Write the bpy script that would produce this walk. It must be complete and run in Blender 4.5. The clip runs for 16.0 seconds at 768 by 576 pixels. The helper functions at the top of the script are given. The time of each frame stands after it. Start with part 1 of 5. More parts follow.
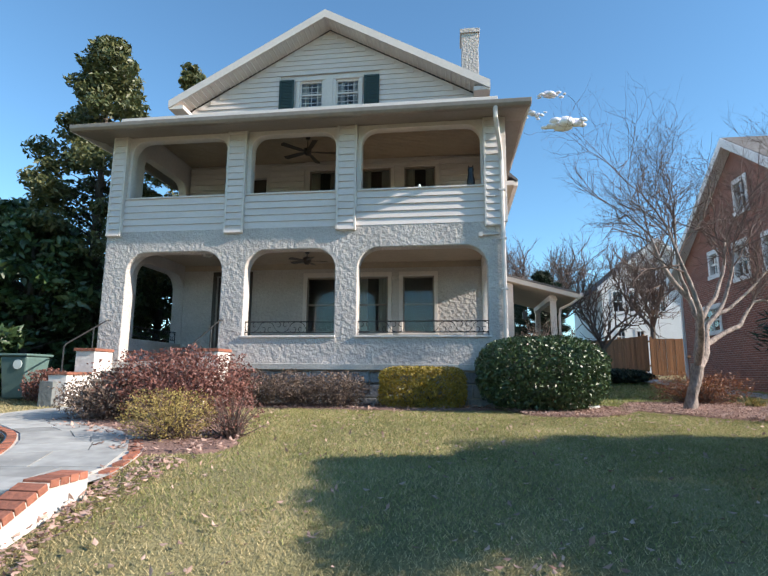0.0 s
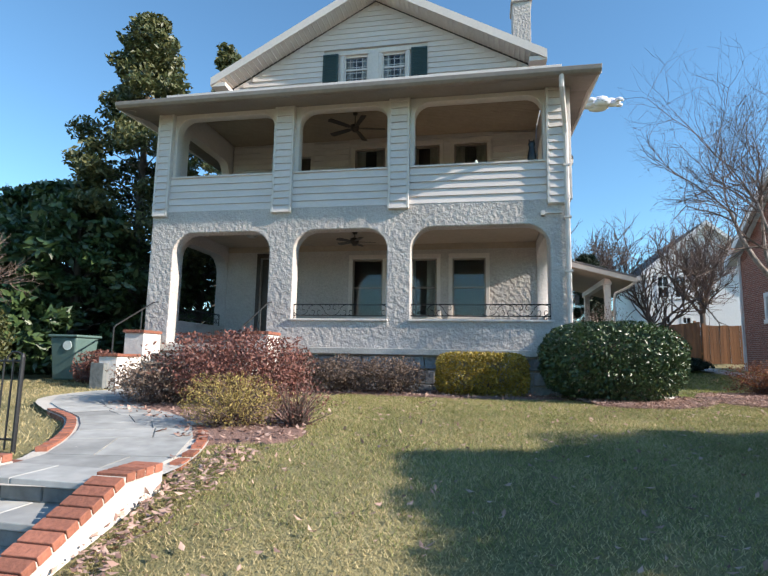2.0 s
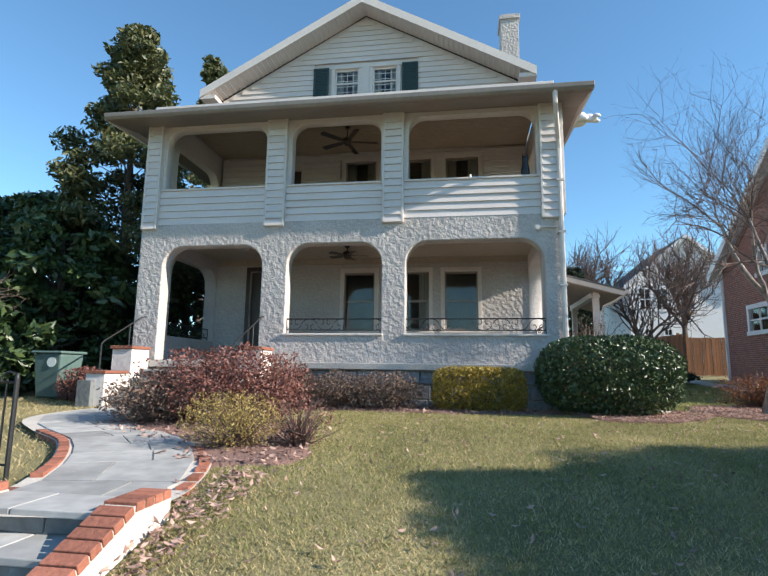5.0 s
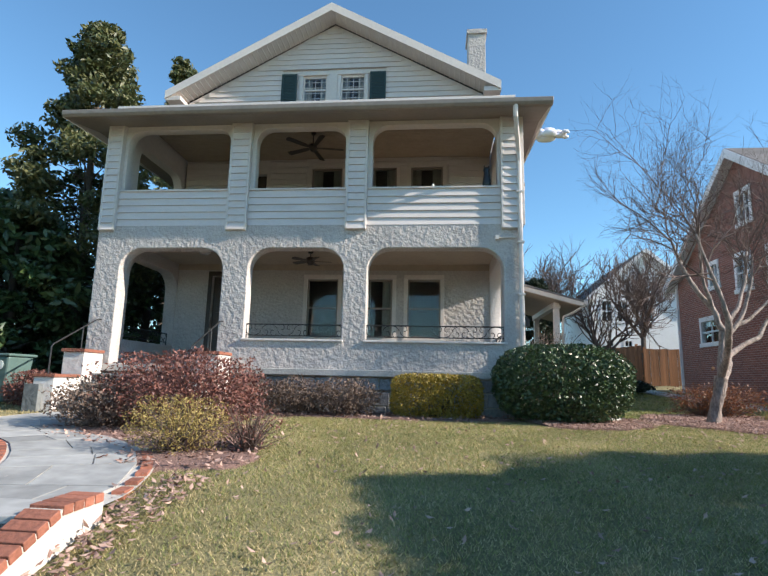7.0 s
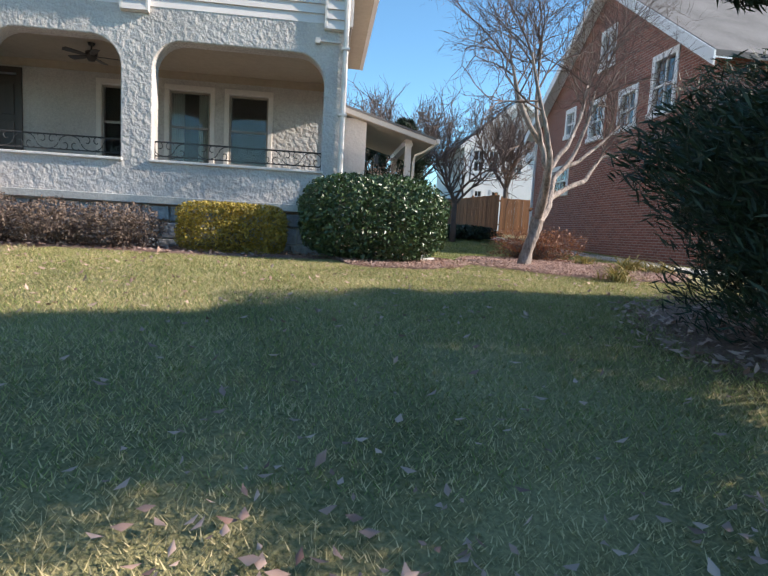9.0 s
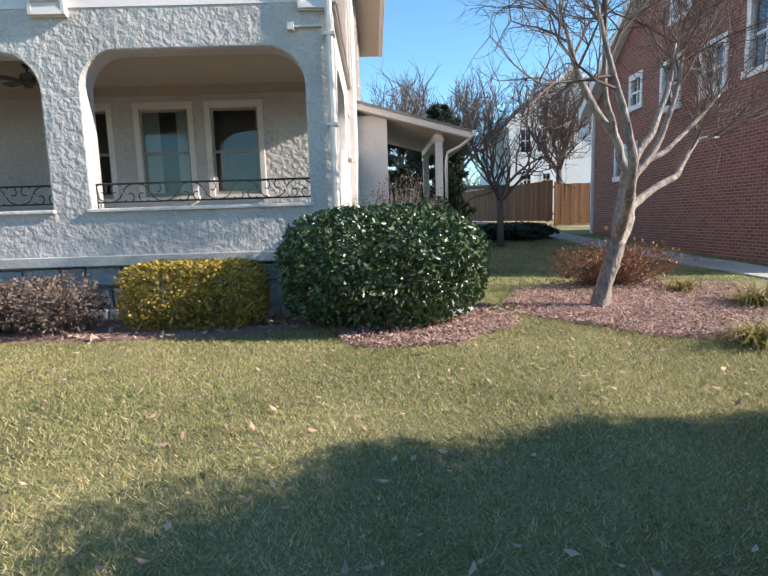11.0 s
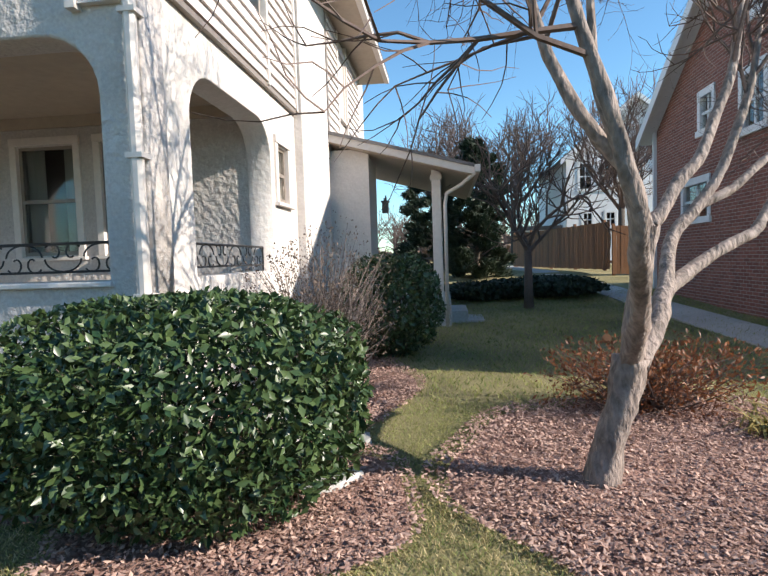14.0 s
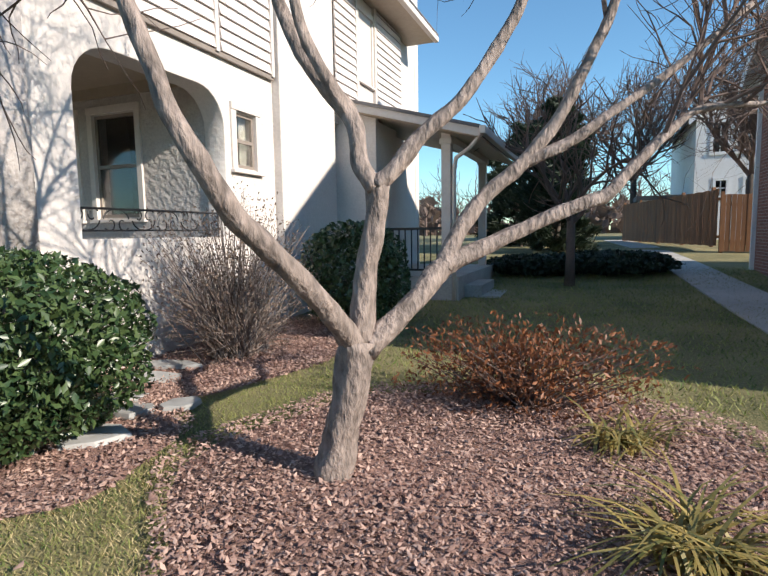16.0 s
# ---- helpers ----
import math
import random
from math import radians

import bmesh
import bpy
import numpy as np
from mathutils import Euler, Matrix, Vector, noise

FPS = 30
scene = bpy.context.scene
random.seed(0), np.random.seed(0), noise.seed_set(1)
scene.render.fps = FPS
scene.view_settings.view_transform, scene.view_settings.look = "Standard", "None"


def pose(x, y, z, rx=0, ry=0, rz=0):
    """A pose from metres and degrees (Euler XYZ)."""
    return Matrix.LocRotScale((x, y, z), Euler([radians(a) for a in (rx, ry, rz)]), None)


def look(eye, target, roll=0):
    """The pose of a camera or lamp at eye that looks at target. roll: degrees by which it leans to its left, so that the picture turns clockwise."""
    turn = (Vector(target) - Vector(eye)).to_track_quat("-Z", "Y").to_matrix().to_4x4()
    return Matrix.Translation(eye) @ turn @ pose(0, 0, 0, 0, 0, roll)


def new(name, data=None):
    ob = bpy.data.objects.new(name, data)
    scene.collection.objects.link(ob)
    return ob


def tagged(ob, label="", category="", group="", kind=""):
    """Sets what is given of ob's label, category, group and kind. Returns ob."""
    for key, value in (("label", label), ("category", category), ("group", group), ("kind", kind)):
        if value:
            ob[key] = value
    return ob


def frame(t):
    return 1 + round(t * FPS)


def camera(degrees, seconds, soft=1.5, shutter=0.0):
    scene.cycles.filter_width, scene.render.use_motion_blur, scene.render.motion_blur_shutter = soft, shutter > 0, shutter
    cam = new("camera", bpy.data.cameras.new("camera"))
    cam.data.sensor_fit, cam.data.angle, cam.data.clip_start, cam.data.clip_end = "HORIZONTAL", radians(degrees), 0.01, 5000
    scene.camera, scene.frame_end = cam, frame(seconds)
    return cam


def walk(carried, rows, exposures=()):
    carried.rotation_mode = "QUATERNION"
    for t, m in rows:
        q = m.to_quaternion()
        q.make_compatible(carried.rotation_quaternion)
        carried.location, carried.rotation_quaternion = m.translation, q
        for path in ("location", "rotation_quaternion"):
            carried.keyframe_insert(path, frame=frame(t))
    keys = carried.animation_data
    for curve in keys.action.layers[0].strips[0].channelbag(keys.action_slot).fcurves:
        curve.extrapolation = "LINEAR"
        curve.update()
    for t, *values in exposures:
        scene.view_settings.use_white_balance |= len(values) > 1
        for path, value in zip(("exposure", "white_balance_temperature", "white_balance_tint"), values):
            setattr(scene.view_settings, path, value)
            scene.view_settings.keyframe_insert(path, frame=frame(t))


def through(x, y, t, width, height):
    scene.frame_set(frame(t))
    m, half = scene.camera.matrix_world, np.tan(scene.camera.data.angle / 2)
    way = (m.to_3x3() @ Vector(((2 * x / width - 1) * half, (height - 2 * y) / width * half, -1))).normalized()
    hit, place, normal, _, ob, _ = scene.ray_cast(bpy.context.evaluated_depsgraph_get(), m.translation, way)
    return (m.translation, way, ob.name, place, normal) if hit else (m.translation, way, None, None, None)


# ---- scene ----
cam = camera(72.0, 16.0)
METRES, EYE, TILT, LEAN, TURN = 12.75, 1.6, 0.0, 0.0, 7.8
ROWS = [
    (0.0, 0.0, 0.0, 0.0, -0.08, 9.34, -0.46),
    (0.5, -0.0114, 0.0056, 0.0004, -0.42, 8.53, -1.15),
    (1.0, -0.0213, 0.0179, -0.0005, 1.43, 6.37, -1.57),
    (1.5, -0.034, 0.0332, 0.0008, 2.43, 7.02, -0.89),
    (2.0, -0.0448, 0.0396, 0.0009, 2.83, 7.64, -1.14),
    (2.5, -0.0601, 0.0404, 0.0024, 1.25, 7.57, 0.03),
    (3.0, -0.071, 0.0431, 0.0023, 0.25, 7.06, -0.52),
    (3.5, -0.0719, 0.0464, 0.002, 1.02, 6.41, -0.6),
    (4.0, -0.0702, 0.0469, 0.0021, 1.28, 6.65, -0.87),
    (4.5, -0.0676, 0.0459, 0.0046, 1.1, 8.08, -0.83),
    (7.0, -0.0499, 0.0434, 0.0017, -2.35, 9.97, -1.32),
    (7.5, -0.0177, 0.0443, -0.0036, -8.41, 3.68, -2.31),
    (8.0, 0.0143, 0.0591, -0.009, -15.71, -1.97, -1.38),
    (8.5, 0.0461, 0.0869, -0.0102, -19.17, -5.91, -3.14),
    (9.0, 0.083, 0.1314, -0.0134, -14.15, -5.97, -3.22),
    (11.5, 0.1828, 0.3581, 0.0615, -8.23, -7.65, 1.88),
    (12.0, 0.2063, 0.3954, 0.0679, -6.8, -7.23, 1.93),
    (12.5, 0.2344, 0.4361, 0.0735, -5.41, -6.77, 2.26),
    (13.0, 0.2703, 0.4751, 0.0758, -5.67, -4.88, 2.16),
    (13.5, 0.3013, 0.5118, 0.0754, -2.96, -3.5, 1.46),
    (14.0, 0.3434, 0.5368, 0.0753, -1.14, -3.21, 1.83),
    (14.5, 0.391, 0.5519, 0.0768, 2.69, -5.46, 0.57),
    (15.0, 0.4411, 0.5597, 0.0781, 6.81, -6.41, 0.12),
    (15.5, 0.4984, 0.5614, 0.0748, 8.15, -6.34, 0.25),
    (16.0, 0.5455, 0.5813, 0.0677, 13.81, -6.0, 0.88),
]
walk(cam, [(t, pose(0, 0, EYE, TILT, LEAN, TURN) @ pose(METRES * x, METRES * y, METRES * z, 90 + pitch, roll, yaw)) for t, x, y, z, yaw, pitch, roll in ROWS], [(0.0, 0.9), (7.0, 0.84), (9.0, 1.0), (12.5, 1.12), (14.0, 0.88), (16.0, 0.62)])

# ---- world and sun ----
SUN_DIR = Vector((0.985, -0.17, 0.0)).normalized()
SUN_ELEV = radians(28.0)
world = bpy.data.worlds.new("sky")
scene.world = world
world.use_nodes = True
wn = world.node_tree
sky = wn.nodes.new("ShaderNodeTexSky")
sky.sky_type = "NISHITA"
sky.sun_disc = False
sky.sun_elevation = SUN_ELEV
sky.sun_rotation = math.atan2(SUN_DIR.x, SUN_DIR.y)
sky.air_density, sky.dust_density, sky.ozone_density = 1.0, 0.0, 0.8
wbg = wn.nodes["Background"]
wbg.inputs["Strength"].default_value = 0.104
tint = wn.nodes.new("ShaderNodeMix")
tint.data_type, tint.blend_type = "RGBA", "MULTIPLY"
tint.inputs["Factor"].default_value = 1.0
tint.inputs["B"].default_value = (0.76, 1.10, 1.26, 1)
wn.links.new(sky.outputs[0], tint.inputs["A"])
wn.links.new(tint.outputs["Result"], wbg.inputs["Color"])
sun = new("sun", bpy.data.lights.new("sun", "SUN"))
sun.data.energy, sun.data.angle, sun.data.color = 5.0, radians(0.55), (1.0, 0.90, 0.78)
sun_vec = Vector((SUN_DIR.x * math.cos(SUN_ELEV), SUN_DIR.y * math.cos(SUN_ELEV), math.sin(SUN_ELEV)))
sun.matrix_world = look(sun_vec * 60, (0, 0, 0))

# ---- materials ----
def material(name, base, rough=0.8, scale=20.0, vary=0.25, bump=0.2, bump_scale=None, metal=0.0, second=None, stretch=(1, 1, 1), distance=0.02, per_object=0.0, coarse=1.2, detail=6.0):
    m = bpy.data.materials.new(name)
    m.use_nodes = True
    n, l = m.node_tree.nodes, m.node_tree.links
    b = n["Principled BSDF"]
    b.inputs["Roughness"].default_value, b.inputs["Metallic"].default_value = rough, metal
    geo = n.new("ShaderNodeNewGeometry")
    mp = n.new("ShaderNodeMapping")
    mp.inputs["Scale"].default_value = stretch
    l.new(geo.outputs["Position"], mp.inputs["Vector"])
    fine, big = n.new("ShaderNodeTexNoise"), n.new("ShaderNodeTexNoise")
    for t, s in ((fine, scale), (big, coarse)):
        t.inputs["Scale"].default_value, t.inputs["Detail"].default_value = s, detail
        l.new(mp.outputs[0], t.inputs["Vector"])
    add = n.new("ShaderNodeMath")
    add.operation = "ADD"
    l.new(fine.outputs["Fac"], add.inputs[0])
    l.new(big.outputs["Fac"], add.inputs[1])
    ramp = n.new("ShaderNodeMapRange")
    ramp.inputs["From Min"].default_value, ramp.inputs["From Max"].default_value = 0.7, 1.3
    l.new(add.outputs[0], ramp.inputs["Value"])
    mix = n.new("ShaderNodeMix")
    mix.data_type = "RGBA"
    lo = second if second else tuple(c * (1 - vary) for c in base)
    mix.inputs["A"].default_value = (*lo, 1)
    mix.inputs["B"].default_value = (*(min(1, c * (1 + vary * 0.4)) for c in base), 1)
    l.new(ramp.outputs[0], mix.inputs["Factor"])
    out = mix.outputs["Result"]
    if per_object:
        info = n.new("ShaderNodeObjectInfo")
        rr = n.new("ShaderNodeMapRange")
        rr.inputs["To Min"].default_value, rr.inputs["To Max"].default_value = 1 - per_object, 1 + per_object
        l.new(info.outputs["Random"], rr.inputs["Value"])
        sc = n.new("ShaderNodeVectorMath")
        sc.operation = "SCALE"
        l.new(out, sc.inputs[0])
        l.new(rr.outputs[0], sc.inputs["Scale"])
        out = sc.outputs[0]
    l.new(out, b.inputs["Base Color"])
    if bump:
        bt = fine
        if bump_scale:
            bt = n.new("ShaderNodeTexNoise")
            bt.inputs["Scale"].default_value, bt.inputs["Detail"].default_value = bump_scale, 3.0
            l.new(mp.outputs[0], bt.inputs["Vector"])
        bp = n.new("ShaderNodeBump")
        bp.inputs["Strength"].default_value, bp.inputs["Distance"].default_value = bump, distance
        l.new(bt.outputs["Fac"], bp.inputs["Height"])
        l.new(bp.outputs[0], b.inputs["Normal"])
    return m


def leaf_material(name, a, b_col, rough=0.5, through=0.25, spread=9.0):
    """Leaves: two tones varied clump by clump, with light let through."""
    m = bpy.data.materials.new(name)
    m.use_nodes = True
    n, l = m.node_tree.nodes, m.node_tree.links
    b = n["Principled BSDF"]
    geo = n.new("ShaderNodeNewGeometry")
    mix = n.new("ShaderNodeMix")
    mix.data_type = "RGBA"
    mix.inputs["A"].default_value, mix.inputs["B"].default_value = (*a, 1), (*b_col, 1)
    t = n.new("ShaderNodeTexNoise")
    t.inputs["Scale"].default_value = spread
    l.new(geo.outputs["Position"], t.inputs["Vector"])
    add = n.new("ShaderNodeMath")
    add.operation = "MULTIPLY_ADD"
    l.new(geo.outputs["Random Per Island"], add.inputs[0])
    add.inputs[1].default_value = 0.8
    l.new(t.outputs["Fac"], add.inputs[2])
    rm = n.new("ShaderNodeMapRange")
    rm.inputs["From Min"].default_value, rm.inputs["From Max"].default_value = 0.35, 1.3
    l.new(add.outputs[0], rm.inputs["Value"])
    l.new(rm.outputs[0], mix.inputs["Factor"])
    l.new(mix.outputs["Result"], b.inputs["Base Color"])
    b.inputs["Roughness"].default_value = rough
    tr = n.new("ShaderNodeBsdfTranslucent")
    l.new(mix.outputs["Result"], tr.inputs["Color"])
    ms = n.new("ShaderNodeMixShader")
    ms.inputs[0].default_value = through
    l.new(b.outputs[0], ms.inputs[1])
    l.new(tr.outputs[0], ms.inputs[2])
    l.new(ms.outputs[0], n["Material Output"].inputs["Surface"])
    return m


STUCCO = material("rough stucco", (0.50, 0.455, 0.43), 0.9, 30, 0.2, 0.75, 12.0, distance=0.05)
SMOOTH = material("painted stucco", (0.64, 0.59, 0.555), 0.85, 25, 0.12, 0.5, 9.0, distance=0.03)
SIDING = material("painted siding", (0.64, 0.58, 0.555), 0.55, 12, 0.1, 0.05, stretch=(1, 1, 6), per_object=0.03)
TRIM = material("cream trim paint", (0.64, 0.58, 0.54), 0.5, 14, 0.1, 0.05)
CEILING = material("tan ceiling boards", (0.41, 0.33, 0.25), 0.6, 10, 0.12, 0.1)
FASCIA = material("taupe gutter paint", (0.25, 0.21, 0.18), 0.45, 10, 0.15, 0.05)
SHINGLE = material("grey roof shingle", (0.16, 0.15, 0.15), 0.95, 40, 0.4, 0.5)
STONE = material("grey foundation stone", (0.33, 0.33, 0.34), 0.9, 14, 0.45, 0.8, per_object=0.25, distance=0.03)
MORTAR = material("pale mortar", (0.55, 0.51, 0.46), 0.95, 40, 0.2, 0.4)
BRICK = material("red brick", (0.33, 0.125, 0.08), 0.85, 30, 0.35, 0.4, per_object=0.2)
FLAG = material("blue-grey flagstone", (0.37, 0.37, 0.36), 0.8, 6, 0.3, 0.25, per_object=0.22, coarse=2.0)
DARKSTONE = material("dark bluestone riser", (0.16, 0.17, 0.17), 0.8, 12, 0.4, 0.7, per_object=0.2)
IRON = material("black wrought iron", (0.02, 0.02, 0.022), 0.45, 40, 0.3, 0.2)
DARKWOOD = material("dark door wood", (0.05, 0.035, 0.028), 0.4, 12, 0.3, 0.1, stretch=(8, 8, 1))
SHUTTER = material("dark green shutter paint", (0.025, 0.05, 0.045), 0.45, 20, 0.2, 0.1)
CONCRETE = material("grey concrete", (0.45, 0.43, 0.40), 0.9, 25, 0.25, 0.3)
ASPHALT = material("asphalt", (0.05, 0.05, 0.052), 0.9, 60, 0.3, 0.5)
LAWN = material("winter lawn soil and thatch", (0.29, 0.245, 0.12), 0.95, 55, 0.4, 1.0, second=(0.075, 0.08, 0.028), coarse=0.7)
MULCH = material("bark mulch and dead leaves", (0.27, 0.16, 0.13), 0.95, 45, 0.5, 1.0, distance=0.03)
BARK = material("pale smooth bark", (0.30, 0.24, 0.21), 0.85, 28, 0.6, 1.0, stretch=(1, 1, 0.4), distance=0.03, coarse=7)
TWIG = material("grey brown twigs", (0.15, 0.105, 0.09), 0.9, 30, 0.3, 0.2)
DARKBARK = material("dark bark", (0.10, 0.08, 0.065), 0.9, 20, 0.4, 0.6)
FENCEWOOD = material("cedar fence boards", (0.24, 0.11, 0.05), 0.75, 12, 0.3, 0.2, stretch=(4, 4, 0.5), per_object=0.2)
WHITEPAINT = material("white siding paint", (0.72, 0.73, 0.75), 0.6, 10, 0.08, 0.05)
BRICKFAR = material("brick wall courses", (0.27, 0.105, 0.075), 0.9, 22, 0.35, 0.4, stretch=(1, 1, 3))
def brick_courses(m, long=0.22, high=0.075):
    """Lay brick courses with pale joints over a wall material."""
    n, l = m.node_tree.nodes, m.node_tree.links
    b = n["Principled BSDF"]
    geo, sep, add, com = n.new("ShaderNodeNewGeometry"), n.new("ShaderNodeSeparateXYZ"), n.new("ShaderNodeMath"), n.new("ShaderNodeCombineXYZ")
    l.new(geo.outputs["Position"], sep.inputs[0])
    l.new(sep.outputs["X"], add.inputs[0])
    l.new(sep.outputs["Y"], add.inputs[1])
    l.new(add.outputs[0], com.inputs["X"])
    l.new(sep.outputs["Z"], com.inputs["Y"])
    br = n.new("ShaderNodeTexBrick")
    br.inputs["Scale"].default_value = 1.0
    br.inputs["Brick Width"].default_value, br.inputs["Row Height"].default_value, br.inputs["Mortar Size"].default_value = long, high, 0.007
    br.inputs["Color1"].default_value, br.inputs["Color2"].default_value = (0.26, 0.10, 0.075, 1), (0.17, 0.065, 0.05, 1)
    br.inputs["Mortar"].default_value = (0.34, 0.27, 0.24, 1)
    l.new(com.outputs[0], br.inputs["Vector"])
    l.new(br.outputs["Color"], b.inputs["Base Color"])


brick_courses(BRICKFAR)
CLOUD = material("white cloud", (0.72, 0.70, 0.80), 1.0, 0.1, 0.05, 0.0, coarse=0.02)
BINGREEN = material("green bin plastic", (0.10, 0.16, 0.15), 0.45, 15, 0.15, 0.05)
PALEMARK = material("pale printed mark", (0.6, 0.66, 0.64), 0.6, 15, 0.1, 0.0)
CURTAIN = material("pale curtain cloth", (0.5, 0.48, 0.44), 0.9, 10, 0.2, 0.3, stretch=(12, 12, 0.3))
# window backing: the unlit room's shade is put into this dark colour
ROOMDARK = material("room backing darkened as unlit", (0.12, 0.11, 0.10), 0.9, 10, 0.2, 0.0)
DARKSET = material("black glazed ornament", (0.015, 0.015, 0.017), 0.35, 20, 0.2, 0.1)
HOLLY = leaf_material("glossy dark green leaves", (0.016, 0.045, 0.018), (0.075, 0.115, 0.04), 0.37, 0.1)
GOLD = leaf_material("golden green leaves", (0.15, 0.12, 0.02), (0.46, 0.33, 0.055), 0.5, 0.25)
GOLDPALE = leaf_material("straw yellow fine leaves", (0.24, 0.18, 0.06), (0.42, 0.32, 0.10), 0.6, 0.25)
RUST = leaf_material("rust brown azalea leaves", (0.10, 0.035, 0.018), (0.30, 0.115, 0.045), 0.55, 0.25)
WINE = leaf_material("wine brown shrub leaves", (0.08, 0.030, 0.026), (0.26, 0.11, 0.085), 0.55, 0.2)
BROWNTWIG = leaf_material("dull brown twig leaves", (0.09, 0.06, 0.045), (0.24, 0.17, 0.13), 0.7, 0.2)
CONIFER = leaf_material("dark conifer needles", (0.006, 0.016, 0.008), (0.022, 0.042, 0.018), 0.6, 0.1)
MAGNOLIA = leaf_material("evergreen tree leaves", (0.03, 0.055, 0.022), (0.13, 0.13, 0.05), 0.45, 0.2)
BLADE = leaf_material("winter grass blades", (0.12, 0.125, 0.032), (0.66, 0.53, 0.30), 0.7, 0.3, spread=1.3)
BLADEGREEN = leaf_material("green grass blades", (0.065, 0.13, 0.022), (0.38, 0.38, 0.13), 0.7, 0.3, spread=1.6)
DEADLEAF = leaf_material("fallen brown leaves", (0.17, 0.085, 0.07), (0.58, 0.40, 0.33), 0.8, 0.15, spread=4)
LILY = leaf_material("strap leaves", (0.08, 0.11, 0.035), (0.40, 0.30, 0.10), 0.5, 0.25)


def glass_material():
    m = bpy.data.materials.new("window glass")
    m.use_nodes = True
    b = m.node_tree.nodes["Principled BSDF"]
    b.inputs["Base Color"].default_value = (0.9, 0.93, 0.92, 1)
    b.inputs["Roughness"].default_value = 0.02
    b.inputs["Transmission Weight"].default_value = 1.0
    b.inputs["IOR"].default_value = 1.45
    return m


GLASS = glass_material()

# ---- helpers for building ----
def box(bm, x0, x1, y0, y1, z0, z1):
    vs = [bm.verts.new((x, y, z)) for z in (z0, z1) for x, y in ((x0, y0), (x1, y0), (x1, y1), (x0, y1))]
    for f in ((0, 3, 2, 1), (4, 5, 6, 7), (0, 1, 5, 4), (1, 2, 6, 5), (2, 3, 7, 6), (3, 0, 4, 7)):
        bm.faces.new([vs[i] for i in f])
    return vs


def finish(name, bm, mat, parent=None, bevel=0.0, smooth=False):
    me = bpy.data.meshes.new(name)
    bmesh.ops.recalc_face_normals(bm, faces=bm.faces)
    if smooth:
        for f in bm.faces:
            f.smooth = True
    bm.to_mesh(me)
    bm.free()
    me.materials.append(mat)
    ob = new(name, me)
    ob.parent = parent
    if bevel:
        mod = ob.modifiers.new("edge", "BEVEL")
        mod.width, mod.segments, mod.limit_method = bevel, 2, "ANGLE"
    return ob


def boxes(name, rows, mat, parent=None, bevel=0.0):
    bm = bmesh.new()
    for r in rows:
        box(bm, *r)
    return finish(name, bm, mat, parent, bevel)


def empty(name, x, y, z, label, category, group=""):
    ob = new(name)
    ob.location = (x, y, z)
    tagged(ob, label, category, group)
    return ob


def hold(child, parent):
    """Parent a thing built in world places to an Empty that stands elsewhere."""
    child.parent = parent
    child.matrix_parent_inverse = Matrix.Translation(parent.location).inverted()
    return child


def rounded(x0, x1, z0, z1, r, low=0.0, n=7):
    """A loop round an opening with rounded upper corners (low: radius below)."""
    pts = []
    for cx, cz, a0, rr in ((x1, z1, 0, r), (x0, z1, 90, r), (x0, z0, 180, low), (x1, z0, 270, low)):
        if rr == 0:
            pts.append((cx, cz))
            continue
        ox, oz = cx + (-rr if cx == x1 else rr), cz + (-rr if cz == z1 else rr)
        for i in range(n + 1):
            a = radians(a0 + 90 * i / n)
            pts.append((ox + rr * math.cos(a), oz + rr * math.sin(a)))
    return pts


def plate(name, outer, holes, thick, mat, parent, m, bevel=0.0):
    """A flat wall with openings: outline and holes in its own x, z plane, thick along its y, set by the pose m."""
    cu = bpy.data.curves.new(name, "CURVE")
    cu.dimensions, cu.fill_mode, cu.extrude, cu.bevel_depth, cu.bevel_resolution = "2D", "BOTH", thick / 2 - bevel, bevel, 1
    for loop in [outer, *holes]:
        sp = cu.splines.new("POLY")
        sp.points.add(len(loop) - 1)
        for p, (x, z) in zip(sp.points, loop):
            p.co = (x, z, 0, 1)
        sp.use_cyclic_u = True
    tmp = bpy.data.objects.new(name, cu)
    scene.collection.objects.link(tmp)
    bpy.context.view_layer.update()
    me = bpy.data.meshes.new_from_object(tmp.evaluated_get(bpy.context.evaluated_depsgraph_get()))
    bpy.data.objects.remove(tmp)
    me.transform(m @ Matrix.Translation((0, thick / 2, 0)) @ pose(0, 0, 0, 90, 0, 0))
    me.materials.clear()
    me.materials.append(mat)
    ob = new(name, me)
    ob.parent = parent
    return ob


